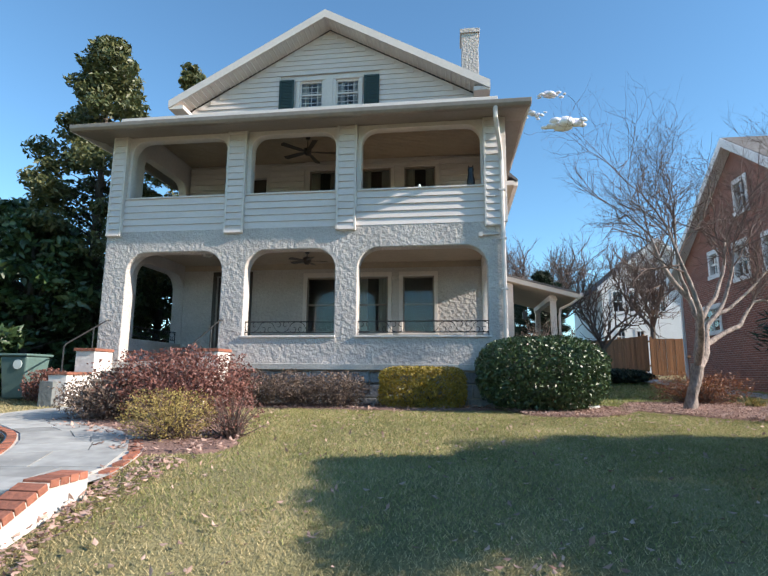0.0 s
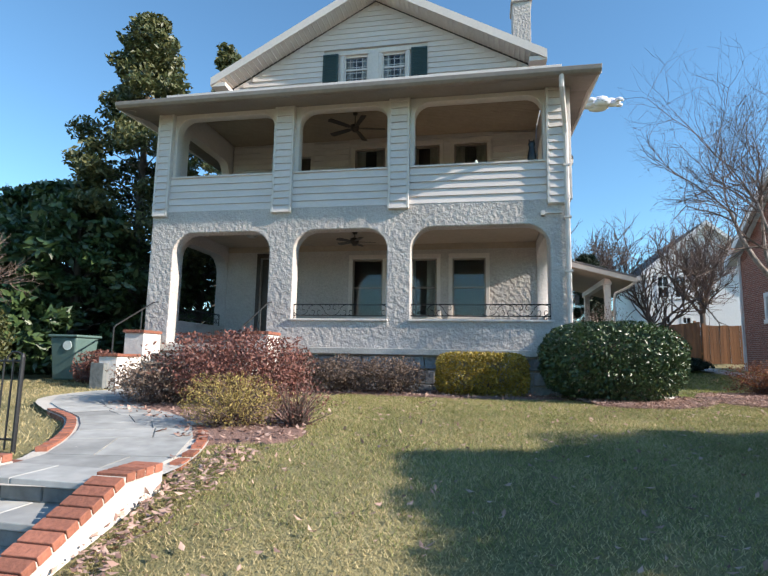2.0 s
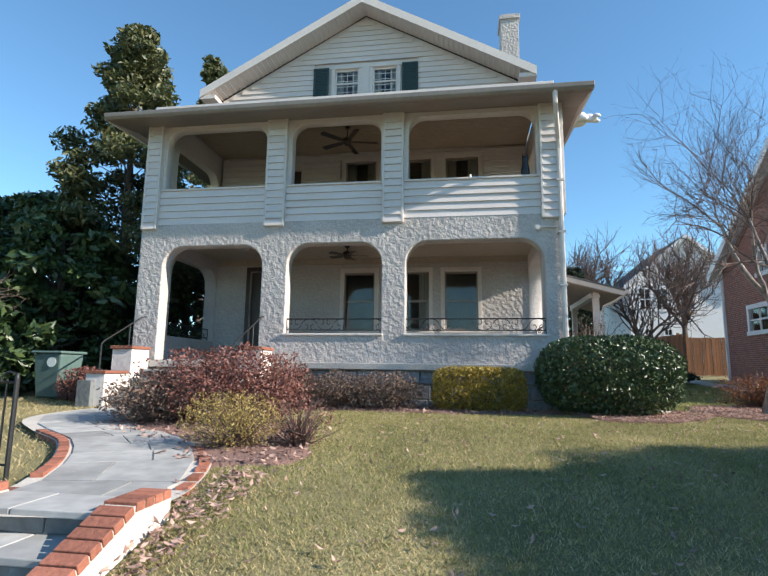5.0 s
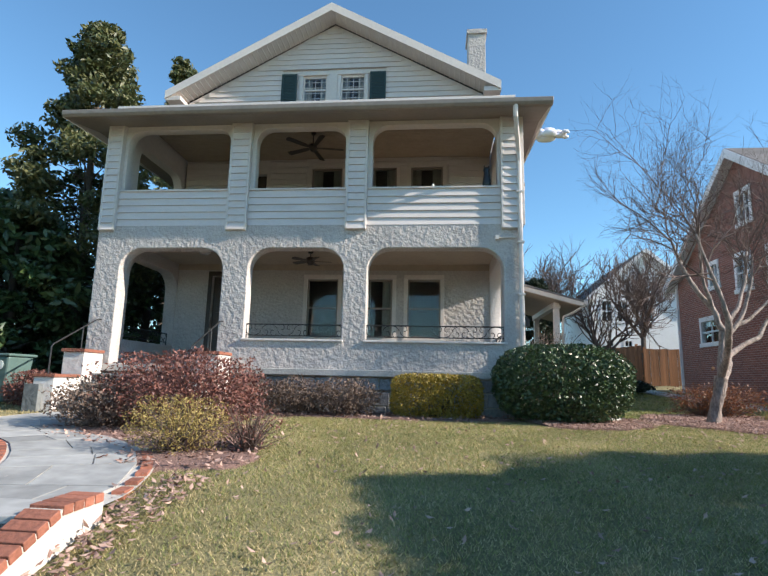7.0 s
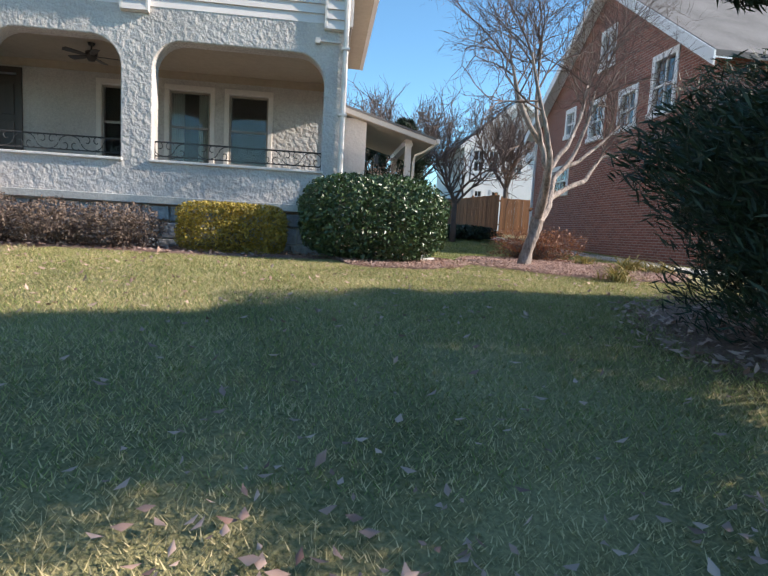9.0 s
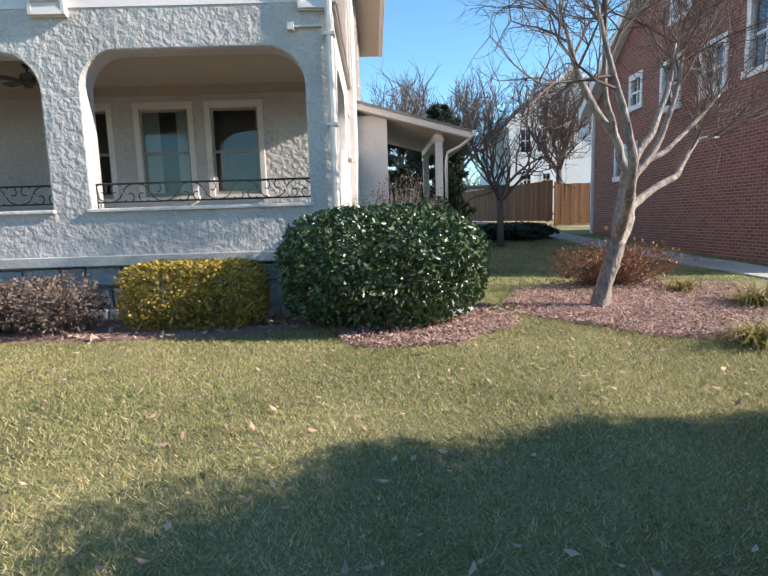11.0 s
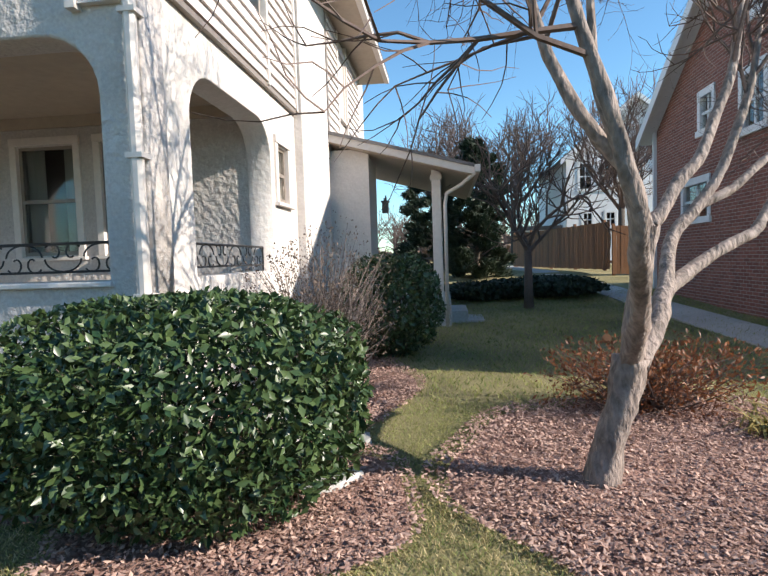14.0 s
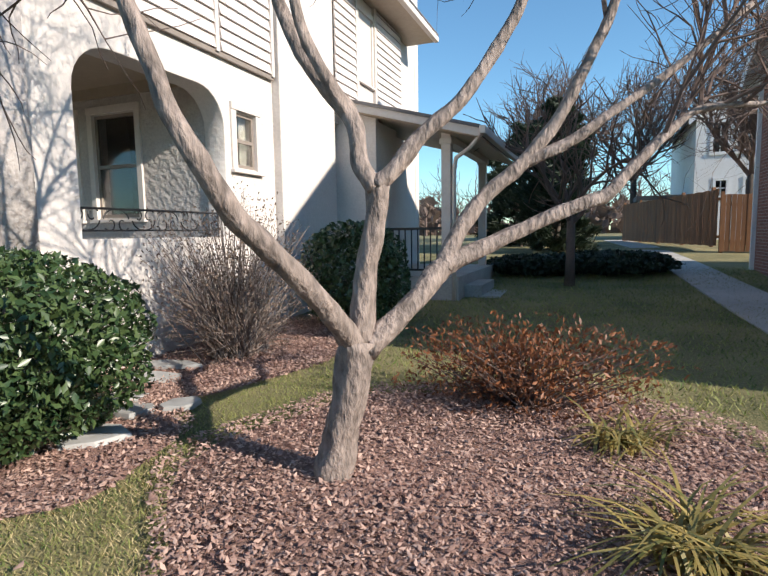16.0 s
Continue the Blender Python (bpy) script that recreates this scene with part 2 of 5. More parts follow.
def tube(bm, pts, radii, sides=8, jitter=0.0):
    """A tapering tube through pts."""
    rings, ref = [], Vector((0.3, 0.9, 0.2))
    for i, p in enumerate(pts):
        d = (pts[min(i + 1, len(pts) - 1)] - pts[max(i - 1, 0)]).normalized()
        u = d.cross(ref).normalized() if abs(d.dot(ref.normalized())) < 0.98 else d.cross(Vector((1, 0, 0))).normalized()
        v = d.cross(u)
        ring = []
        for k in range(sides):
            a = 2 * math.pi * k / sides
            r = radii[i] * (1 + jitter * noise.noise(p * 7 + u * math.cos(a) * 2 + v * math.sin(a) * 2))
            ring.append(bm.verts.new(p + (u * math.cos(a) + v * math.sin(a)) * r))
        rings.append(ring)
    for a, b in zip(rings, rings[1:]):
        for k in range(sides):
            bm.faces.new((a[k], a[(k + 1) % sides], b[(k + 1) % sides], b[k]))
    bm.faces.new(rings[-1])
    bm.faces.new(rings[0][::-1])


def smooth_path(ctrl, steps=4):
    """Catmull-Rom through control points given as (x, y, z, radius)."""
    c = [Vector(p) for p in ctrl]
    c = [2 * c[0] - c[1], *c, 2 * c[-1] - c[-2]]
    pts, rad = [], []
    for i in range(1, len(c) - 2):
        for s in range(steps):
            t = s / steps
            q = 0.5 * (2 * c[i] + (c[i + 1] - c[i - 1]) * t + (2 * c[i - 1] - 5 * c[i] + 4 * c[i + 1] - c[i + 2]) * t * t + (3 * c[i] - c[i - 1] - 3 * c[i + 1] + c[i + 2]) * t ** 3)
            pts.append(Vector(q[:3])), rad.append(max(q[3], 0.002))
    pts.append(Vector(c[-2][:3])), rad.append(max(c[-2][3], 0.002))
    return pts, rad


def cards(name, centres, along, side, mat, parent=None, fold=0.0):
    """Many small pointed leaves in one mesh: each a folded diamond of four points."""
    n = len(centres)
    nrm = np.cross(along, side)
    nrm /= np.linalg.norm(nrm, axis=1, keepdims=True) + 1e-9
    ln = np.linalg.norm(side, axis=1, keepdims=True)
    v = np.stack([centres - along, centres + side + nrm * ln * fold, centres + along, centres - side + nrm * ln * fold], 1).reshape(-1, 3)
    me = bpy.data.meshes.new(name)
    me.vertices.add(4 * n)
    me.vertices.foreach_set("co", v.astype(np.float32).ravel())
    base = np.arange(n)[:, None] * 4
    tri = np.concatenate([base + [[0, 1, 2]], base + [[0, 2, 3]]], 1).ravel()
    me.loops.add(6 * n)
    me.loops.foreach_set("vertex_index", tri.astype(np.int32))
    me.polygons.add(2 * n)
    me.polygons.foreach_set("loop_start", np.arange(2 * n, dtype=np.int32) * 3)
    me.update(calc_edges=True)
    me.materials.append(mat)
    ob = new(name, me)
    ob.parent = parent
    return ob


def blades(name, roots, height, width, lean, mat, parent=None, seed=1):
    """Upright narrow triangles: grass or needles."""
    rng = np.random.default_rng(seed)
    n = len(roots)
    a = rng.uniform(0, 2 * np.pi, n)
    h = height * rng.uniform(0.5, 1.3, n)
    tip = roots + np.stack([np.cos(a) * lean * h, np.sin(a) * lean * h, h], 1) * 1.0
    b = rng.uniform(0, 2 * np.pi, n)
    s = np.stack([np.cos(b), np.sin(b), np.zeros(n)], 1) * width * 0.5
    v = np.stack([roots - s, roots + s, tip], 1).reshape(-1, 3)
    me = bpy.data.meshes.new(name)
    me.vertices.add(3 * n)
    me.vertices.foreach_set("co", v.astype(np.float32).ravel())
    me.loops.add(3 * n)
    me.loops.foreach_set("vertex_index", np.arange(3 * n, dtype=np.int32))
    me.polygons.add(n)
    me.polygons.foreach_set("loop_start", np.arange(n, dtype=np.int32) * 3)
    me.update(calc_edges=True)
    me.materials.append(mat)
    ob = new(name, me)
    ob.parent = parent
    return ob


def unit(v):
    return v / (np.linalg.norm(v, axis=1, keepdims=True) + 1e-9)


def in_bed(x, y, bed):
    """How far inside the wavy oval bed (cx, cy, rx, ry, turn) a place lies: under 1 is inside."""
    cx, cy, rx, ry, turn = bed
    c, s = math.cos(turn), math.sin(turn)
    u, w = ((x - cx) * c + (y - cy) * s) / rx, (-(x - cx) * s + (y - cy) * c) / ry
    a = np.arctan2(w, u)
    return np.hypot(u, w) / (1 + 0.06 * np.sin(3 * a + cx) + 0.04 * np.sin(7 * a + cy))


GROUND_Y = np.array([-60.0, -1.0, 1.2, 2.0, 2.6, 3.5, 4.0, 5.0, 8.3, 11.0, 14.0, 20.0, 30.0, 60.0, 400.0])
GROUND_Z = np.array([-0.2, 0.0, 0.0, 0.06, 0.2, 0.44, 0.57, 0.70, 0.86, 0.95, 1.0, 1.2, 1.75, 2.0, 2.0])


def ground_z(x, y):
    z = np.interp(y, GROUND_Y, GROUND_Z)
    return z - 0.6 * ((x > -4.53) & (x < -3.08) & (y > 0.8) & (y < 4.2))

# ---- ground ----
def build_ground():
    xs = np.unique(np.concatenate([[-400, -150, -60, -30], np.arange(-20, 22.01, 0.5), [-4.54, -4.52, -3.09, -3.07], [30, 60, 150, 400]]))
    ys = np.unique(np.concatenate([[-60, -30, -10], np.arange(-4, 24, 0.4), [0.79, 0.81, 4.19, 4.21], GROUND_Y[:-1], [40, 80, 200, 400]]))
    gx, gy = np.meshgrid(xs, ys)
    gz = ground_z(gx, gy) + 0.012 * np.sin(gx * 1.7 + gy) * np.cos(gy * 1.3)
    me = bpy.data.meshes.new("ground")
    w = len(xs)
    faces = [(j * w + i, j * w + i + 1, (j + 1) * w + i + 1, (j + 1) * w + i) for j in range(len(ys) - 1) for i in range(w - 1)]
    me.from_pydata(list(zip(gx.ravel(), gy.ravel(), gz.ravel())), [], faces)
    me.materials.append(LAWN)
    for p in me.polygons:
        p.use_smooth = True
    tagged(new("ground", me), "sloping winter lawn with worn yellow patches", "lawn", kind="structure")


build_ground()
pave = boxes("pavement", [(-60, 60, -2.2, -0.2, -0.1, 0.035)], CONCRETE)
tagged(pave, "grey concrete pavement along the street", "pavement", kind="structure")
road = boxes("road", [(-120, 120, -11.0, -3.4, -0.3, -0.02)], ASPHALT)
tagged(road, "dark asphalt street", "road", kind="structure")

# ---- the house ----
F, B = 11.37, 14.52          # front face of the porch, face of the wall behind it
XL, XR = -8.3, 1.06          # left and right faces
FLOOR, UPPER = 1.83, 4.93    # porch floor, foot of the upper siding
house = empty("house", -3.6, 16.0, 0.9, "two-storey stucco and siding house with double porch", "house")
BAYS = ((-7.75, -5.33), (-4.80, -2.65), (-2.18, 0.72))
SIDE = (12.16, 14.5)


def part(ob, label=""):
    hold(ob, house)
    return tagged(ob, label) if label else ob


def wall_plate(name, outer, holes, thick, mat, m, bevel=0.02):
    return part(plate(name, outer, holes, thick, mat, None, m, bevel))


# lower colonnade
front_holes = [rounded(BAYS[0][0], BAYS[0][1], FLOOR + 0.02, 4.44, 0.5), rounded(*BAYS[1], 2.43, 4.44, 0.5), rounded(*BAYS[2], 2.43, 4.44, 0.5)]
wall_plate("wall_front", [(XL, 1.72), (XR, 1.72), (XR, UPPER), (XL, UPPER)], front_holes, 0.34, STUCCO, pose(0, F, 0))
for name, x in (("wall_side_right", XR), ("wall_side_left", XL + 0.34)):
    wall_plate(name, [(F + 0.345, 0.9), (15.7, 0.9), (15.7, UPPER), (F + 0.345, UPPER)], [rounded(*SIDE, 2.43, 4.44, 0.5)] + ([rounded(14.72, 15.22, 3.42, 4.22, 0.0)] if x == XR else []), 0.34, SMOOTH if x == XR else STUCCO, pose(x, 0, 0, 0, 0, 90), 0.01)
# wall behind the porch, both storeys
LOW_WIN = ((-4.23, -3.35, 2.75, 4.34), (-2.78, -1.86, 2.75, 4.34), (-1.47, -0.57, 2.75, 4.34))
UP_WIN = ((-4.25, -3.35, 5.8, 7.55), (-2.72, -1.80, 5.8, 7.55), (-1.43, -0.51, 5.8, 7.55))
DOOR = (-6.95, -5.95, FLOOR + 0.03, 4.42)
back_holes = [rounded(a, b, c, d, 0.0) for a, b, c, d in LOW_WIN] + [rounded(*DOOR, 0.0)]
wall_plate("wall_back_lower", [(XL + 0.34, 1.2), (XR - 0.345, 1.2), (XR - 0.345, UPPER), (XL + 0.34, UPPER)], back_holes, 0.25, STUCCO, pose(0, B, 0), 0.005)
up_holes = [rounded(a, b, c, d, 0.0) for a, b, c, d in UP_WIN] + [rounded(-6.3, -5.55, UPPER + 0.05, 7.4, 0.0)]
wall_plate("wall_back_upper", [(XL + 0.3, UPPER), (XR - 0.3, UPPER), (XR - 0.3, 8.3), (XL + 0.3, 8.3)], up_holes, 0.2, SIDING, pose(0, B + 0.02, 0), 0.005)
part(boxes("porch_floor", [(XL + 0.02, XR - 0.02, F - 0.12, F, FLOOR - 0.13, FLOOR), (XL + 0.35, XR - 0.35, F + 0.34, B, FLOOR - 0.13, FLOOR), (BAYS[0][0], BAYS[0][1], F, F + 0.34, FLOOR - 0.1, FLOOR)], CONCRETE, bevel=0.01))
part(boxes("porch_ceiling", [(XL + 0.35, XR - 0.35, F + 0.35, B - 0.003, 4.74, UPPER - 0.01)], CEILING))
part(boxes("upper_porch_ceiling", [(XL + 0.3, XR - 0.3, F + 0.32, B + 0.015, 7.86, 7.95)] + [(XL + 0.3, XR - 0.3, y, y + 0.05, 7.848, 7.86) for y in np.arange(F + 0.34, B, 0.09)], CEILING))
# crown band inside the lower porch
part(boxes("ceiling_band", [(XL + 0.35, XR - 0.35, B - 0.05, B - 0.004, 4.58, 4.74)], CEILING))

# upper colonnade: framed openings with rounded heads
UB = ((-7.95, -5.34), (-4.87, -2.67), (-2.21, 0.66))
wall_plate("upper_frame", [(XL + 0.05, 5.7), (XR - 0.05, 5.7), (XR - 0.05, 7.9), (XL + 0.05, 7.9)], [rounded(a + 0.08, b - 0.05, 5.78, 7.27, 0.36) for a, b in UB], 0.24, TRIM, pose(0, F + 0.06, 0), 0.008)
for name, x in (("upper_frame_side_right", XR - 0.02), ("upper_frame_side_left", XL + 0.26)):
    wall_plate(name, [(F + 0.31, UPPER + 0.05), (15.66, UPPER + 0.05), (15.66, 7.9), (F + 0.31, 7.9)], [rounded(SIDE[0] + 0.05, SIDE[1] - 0.1, 5.78, 7.27, 0.36)], 0.24, TRIM, pose(x, 0, 0, 0, 0, 90), 0.008)
part(boxes("parapet", [(XL + 0.05, XR - 0.05, F + 0.07, F + 0.29, UPPER, 5.7)], TRIM))
part(boxes("parapet_cap", [(a - 0.01, b + 0.01, F - 0.02, F + 0.33, 5.745, 5.785) for a, b in UB], TRIM, bevel=0.008))
part(boxes("siding_foot", [(XL - 0.01, XR + 0.01, F + 0.01, F + 0.3, UPPER - 0.05, UPPER - 0.003)], FASCIA))

def board_mesh(name, mat):
    bm = bmesh.new()
    vs = [bm.verts.new(p) for p in ((0, -0.014, 0), (1, -0.014, 0), (1, 0.03, 0), (0, 0.03, 0), (0, 0.024, 1), (1, 0.024, 1), (1, 0.03, 1), (0, 0.03, 1))]
    for f in ((0, 3, 2, 1), (4, 5, 6, 7), (0, 1, 5, 4), (1, 2, 6, 5), (2, 3, 7, 6), (3, 0, 4, 7)):
        bm.faces.new([vs[i] for i in f])
    me = bpy.data.meshes.new(name)
    bm.to_mesh(me)
    bm.free()
    me.materials.append(mat)
    return me


BOARD = board_mesh("board", SIDING)
siding_jobs = []             # panels, whose boards are laid at the end of the file


def siding(name, origin, turn, width, z0, z1, course=0.155, span=None, backing=None):
    """A panel of lapped boards: origin is its lower left foot, boards face the panel's own -y."""
    siding_jobs.append((name, origin, turn, width, z0, z1, course, span, backing))


for a, b in UB:
    siding("siding_panel", (a, F + 0.035, 0), 0, b - a, UPPER, 5.74, 0.162)
PIL = ((XL, -7.93), (-5.34, -4.87), (-2.67, -2.21), (0.66, XR))
for a, b in PIL:
    part(boxes("pilaster", [(a + 0.02, b - 0.02, F - 0.02, F + 0.05, UPPER - 0.09, 7.45)], TRIM))
    part(boxes("corner_bead", [(a, a + 0.05, F - 0.085, F + 0.055, UPPER - 0.1, 7.45), (b - 0.05, b, F - 0.085, F + 0.055, UPPER - 0.1, 7.45), (a, b, F - 0.06, F + 0.055, UPPER - 0.115, UPPER - 0.1)], TRIM, bevel=0.006))
    siding("siding_strip", (a + 0.05, F - 0.05, 0), 0, b - a - 0.1, UPPER - 0.1, 7.4, 0.162)
siding("siding_panel", (XR + 0.035, F + 0.02, 0), 90, 2.95, UPPER + 0.02, 5.75, 0.162)
siding("siding_strip", (XR + 0.03, 14.44, 0), 90, 1.2, UPPER + 0.02, 7.4, 0.162)
siding("siding_strip", (XR + 0.03, F + 0.1, 0), 90, 0.7, 5.75, 7.4, 0.162)
for y in (F - 0.03, 14.3, 15.62):
    part(boxes("corner_bead", [(XR, XR + 0.09, y, y + 0.07, UPPER - 0.02, 7.45)], TRIM, bevel=0.006))
part(boxes("siding_foot", [(XR + 0.0, XR + 0.06, F, 15.7, UPPER - 0.06, UPPER)], FASCIA))
# boards on the wall inside the upper porch
for a, b in ((XL + 0.35, -6.45), (-5.45, -4.4), (-0.36, XR - 0.32)):
    siding("siding_panel", (a, B - 0.018, 0), 0, b - a, UPPER + 0.1, 7.8, 0.17)
siding("siding_panel", (-4.4, B - 0.018, 0), 0, 4.04, 7.62, 7.84, 0.11)

# eave and porch roof
def prism(name, profile, x0, x1, mat, label="", bevel=0.0):
    """A bar along x with a (y, z) profile."""
    bm = bmesh.new()
    a = [bm.verts.new((x0, y, z)) for y, z in profile]
    b = [bm.verts.new((x1, y, z)) for y, z in profile]
    n = len(profile)
    bm.faces.new(a), bm.faces.new(b[::-1])
    for i in range(n):
        bm.faces.new((a[i], a[(i + 1) % n], b[(i + 1) % n], b[i]))
    return part(finish(name, bm, mat, None, bevel), label)


EY = 10.58
prism("porch_roof", [(EY + 0.02, 7.36), (14.9, 9.12), (14.9, 8.98), (EY + 0.2, 7.27)], XL - 0.62, XR + 0.56, SHINGLE)
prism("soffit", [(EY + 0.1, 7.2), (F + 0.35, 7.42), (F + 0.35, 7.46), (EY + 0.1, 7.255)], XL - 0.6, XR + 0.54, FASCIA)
prism("gutter", [(EY - 0.06, 7.34), (EY - 0.05, 7.25), (EY + 0.0, 7.2), (EY + 0.1, 7.2), (EY + 0.1, 7.34)], XL - 0.63, XR + 0.57, FASCIA, "taupe painted gutter", 0.01)
prism("frieze", [(F - 0.05, 7.36), (F + 0.06, 7.36), (F + 0.06, 7.6), (F - 0.05, 7.6)], XL, XR, FASCIA)
for a, b in ((XR + 0.02, XR + 0.54), (XL - 0.6, XL - 0.02)):
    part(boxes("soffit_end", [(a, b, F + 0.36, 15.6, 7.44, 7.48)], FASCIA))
for sx in (XR + 0.54, XL - 0.62):
    part(plate("roof_end", [(EY, 7.2), (14.9, 7.46), (14.9, 9.05), (EY, 7.36)], [], 0.04, TRIM, None, pose(sx + 0.02, 0, 0, 0, 0, 90)))

# gable front
GX, GH, GZ, AP = -3.80, 4.82, 9.86, 12.52     # middle, half width, eave height and ridge height of the main roof
GY, RY = 14.75, 14.12
slope = (AP - GZ) / GH
gh = [rounded(-4.72, -3.97, 9.72, 10.6, 0.0), rounded(-3.57, -2.82, 9.72, 10.6, 0.0)]
wall_plate("wall_gable", [(GX - 4.45, 8.9), (GX + 4.45, 8.9), (GX + 4.45, AP - 0.22 - 4.45 * slope), (GX, AP - 0.22), (GX - 4.45, AP - 0.22 - 4.45 * slope)], gh, 0.2, SIDING, pose(0, GY + 0.02, 0), 0.005)
siding("gable_siding", (GX - 4.45, GY - 0.012, 0), 0, 8.9, 9.0, AP - 0.3, 0.165, lambda z: min(4.45, max(0.0, (AP - 0.26 - z) / slope)), ((-5.35, -2.2, 9.0, 10.78),))


def roof_slope(side):
    bm = bmesh.new()
    for t0, t1, y0, y1, mat in ((0.0, 0.14, RY, 23.4, None),):
        pr = [(GX, AP), (GX + side * (GH + 0.02), GZ - 0.01), (GX + side * (GH + 0.02), GZ - 0.13), (GX, AP - 0.14)]
        a = [bm.verts.new((x, y0, z)) for x, z in pr]
        b = [bm.verts.new((x, y1, z)) for x, z in pr]
        bm.faces.new(a), bm.faces.new(b[::-1])
        for i in range(4):
            bm.faces.new((a[i], a[(i + 1) % 4], b[(i + 1) % 4], b[i]))
    part(finish("main_roof", bm, SHINGLE))
    for nm, mat, o, y0, y1, d0, d1 in (("rake_board", TRIM, 0.0, RY - 0.05, RY - 0.004, -0.02, 0.23), ("rake_soffit", TRIM, 0.0, RY, GY, 0.15, 0.19)):
        bm = bmesh.new()
        pr = [(GX, AP - d0 + 0.0), (GX + side * (GH + 0.04), GZ - d0), (GX + side * (GH + 0.04), GZ - d1), (GX, AP - d1)]
        a = [bm.verts.new((x, y0, z)) for x, z in pr]
        b = [bm.verts.new((x, y1, z)) for x, z in pr]
        bm.faces.new(a), bm.faces.new(b[::-1])
        for i in range(4):
            bm.faces.new((a[i], a[(i + 1) % 4], b[(i + 1) % 4], b[i]))
        part(finish(nm, bm, mat))
    # ribs of the vented soffit under the rake
    bm = bmesh.new()
    for i in range(34):
        x = GX + side * (0.1 + i * 0.14)
        z = AP - 0.19 - abs(x - GX) * slope
        box(bm, x - 0.012, x + 0.012, RY + 0.01, GY - 0.01, z - 0.018, z + 0.02)
    part(finish("soffit_ribs", bm, TRIM))
    part(boxes("eave_return", [(min(GX + side * 4.4, GX + side * 4.86), max(GX + side * 4.4, GX + side * 4.86), RY, GY + 8, GZ - 0.25, GZ - 0.13)], TRIM))


roof_slope(1)
roof_slope(-1)


def sash_window(x0, x1, z0, z1, y, face=0.0, name="window", curtain=True, bars=False, turn=None, wide=0.09, deep=0.3):
    """A double-hung window in a wall whose face is at y: casing, sill, sashes, panes, and the room behind."""
    w = part(new(name))
    c = (x0 + x1) / 2
    mid = (z0 + z1) / 2
    rows = [(x0 - wide, x0 + 0.012, -0.035, 0.10, z0 - 0.02, z1 + 0.01), (x1 - 0.012, x1 + wide, -0.035, 0.10, z0 - 0.02, z1 + 0.01), (x0 - wide, x1 + wide, -0.045, 0.10, z1 + 0.012, z1 + 0.12)]
    fr = boxes("frame", rows, TRIM, w, 0.006)
    sl = boxes("sill", [(x0 - wide - 0.03, x1 + wide + 0.03, -0.075, 0.1, z0 - 0.07, z0 - 0.022)], TRIM, w, 0.006)
    s = 0.042
    sash = [(x0 + 0.013, x0 + 0.013 + s, 0.03, 0.07, z0, z1), (x1 - 0.013 - s, x1 - 0.013, 0.03, 0.07, z0, z1), (x0 + 0.013 + s, x1 - 0.013 - s, 0.03, 0.07, z0, z0 + 0.06), (x0 + 0.013 + s, x1 - 0.013 - s, 0.03, 0.07, z1 - 0.05, z1 + 0.005), (x0 + 0.013 + s, x1 - 0.013 - s, 0.025, 0.075, mid - 0.025, mid + 0.025)]
    if bars:
        sash += [(x0 + (x1 - x0) * k / 4 - 0.008, x0 + (x1 - x0) * k / 4 + 0.008, 0.045, 0.062, z0 + 0.06, z1 - 0.05) for k in (1, 2, 3)]
        sash += [(x0 + 0.055, x1 - 0.055, 0.046, 0.061, z0 + (z1 - z0) * k / 5 - 0.008, z0 + (z1 - z0) * k / 5 + 0.008) for k in (1, 2, 3, 4)]
    sh = boxes("sash", sash, TRIM if bars else FASCIA, w)
    pn = boxes("pane", [(x0 + 0.05, x1 - 0.05, 0.051, 0.056, z0 + 0.055, z1 - 0.045)], GLASS, w)
    pn.visible_shadow = False
    # shallow box behind the pane, coloured dark for an unlit interior
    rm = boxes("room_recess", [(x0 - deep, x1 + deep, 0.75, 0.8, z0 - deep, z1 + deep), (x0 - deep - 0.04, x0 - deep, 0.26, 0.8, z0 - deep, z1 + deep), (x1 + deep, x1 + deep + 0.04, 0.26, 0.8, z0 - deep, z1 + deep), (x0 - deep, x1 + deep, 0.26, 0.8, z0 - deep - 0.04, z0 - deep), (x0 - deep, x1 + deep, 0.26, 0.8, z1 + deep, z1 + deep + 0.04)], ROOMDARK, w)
    if curtain:
        bm = bmesh.new()
        for a, b in ((x0 + 0.02, x0 + (x1 - x0) * 0.33), (x1 - (x1 - x0) * 0.33, x1 - 0.02)):
            cols = [(a + (b - a) * i / 14, 0.17 + 0.018 * (-1) ** i) for i in range(15)]
            lo = [bm.verts.new((x, yy, z0 - 0.02)) for x, yy in cols]
            hi = [bm.verts.new((x, yy, z1 + 0.02)) for x, yy in cols]
            for i in range(14):
                bm.faces.new((lo[i], lo[i + 1], hi[i + 1], hi[i]))
        finish("curtain", bm, CURTAIN, w)
    if turn is None:
        w.matrix_basis = pose(0, y, 0)
    else:
        w.matrix_basis = turn
    return w


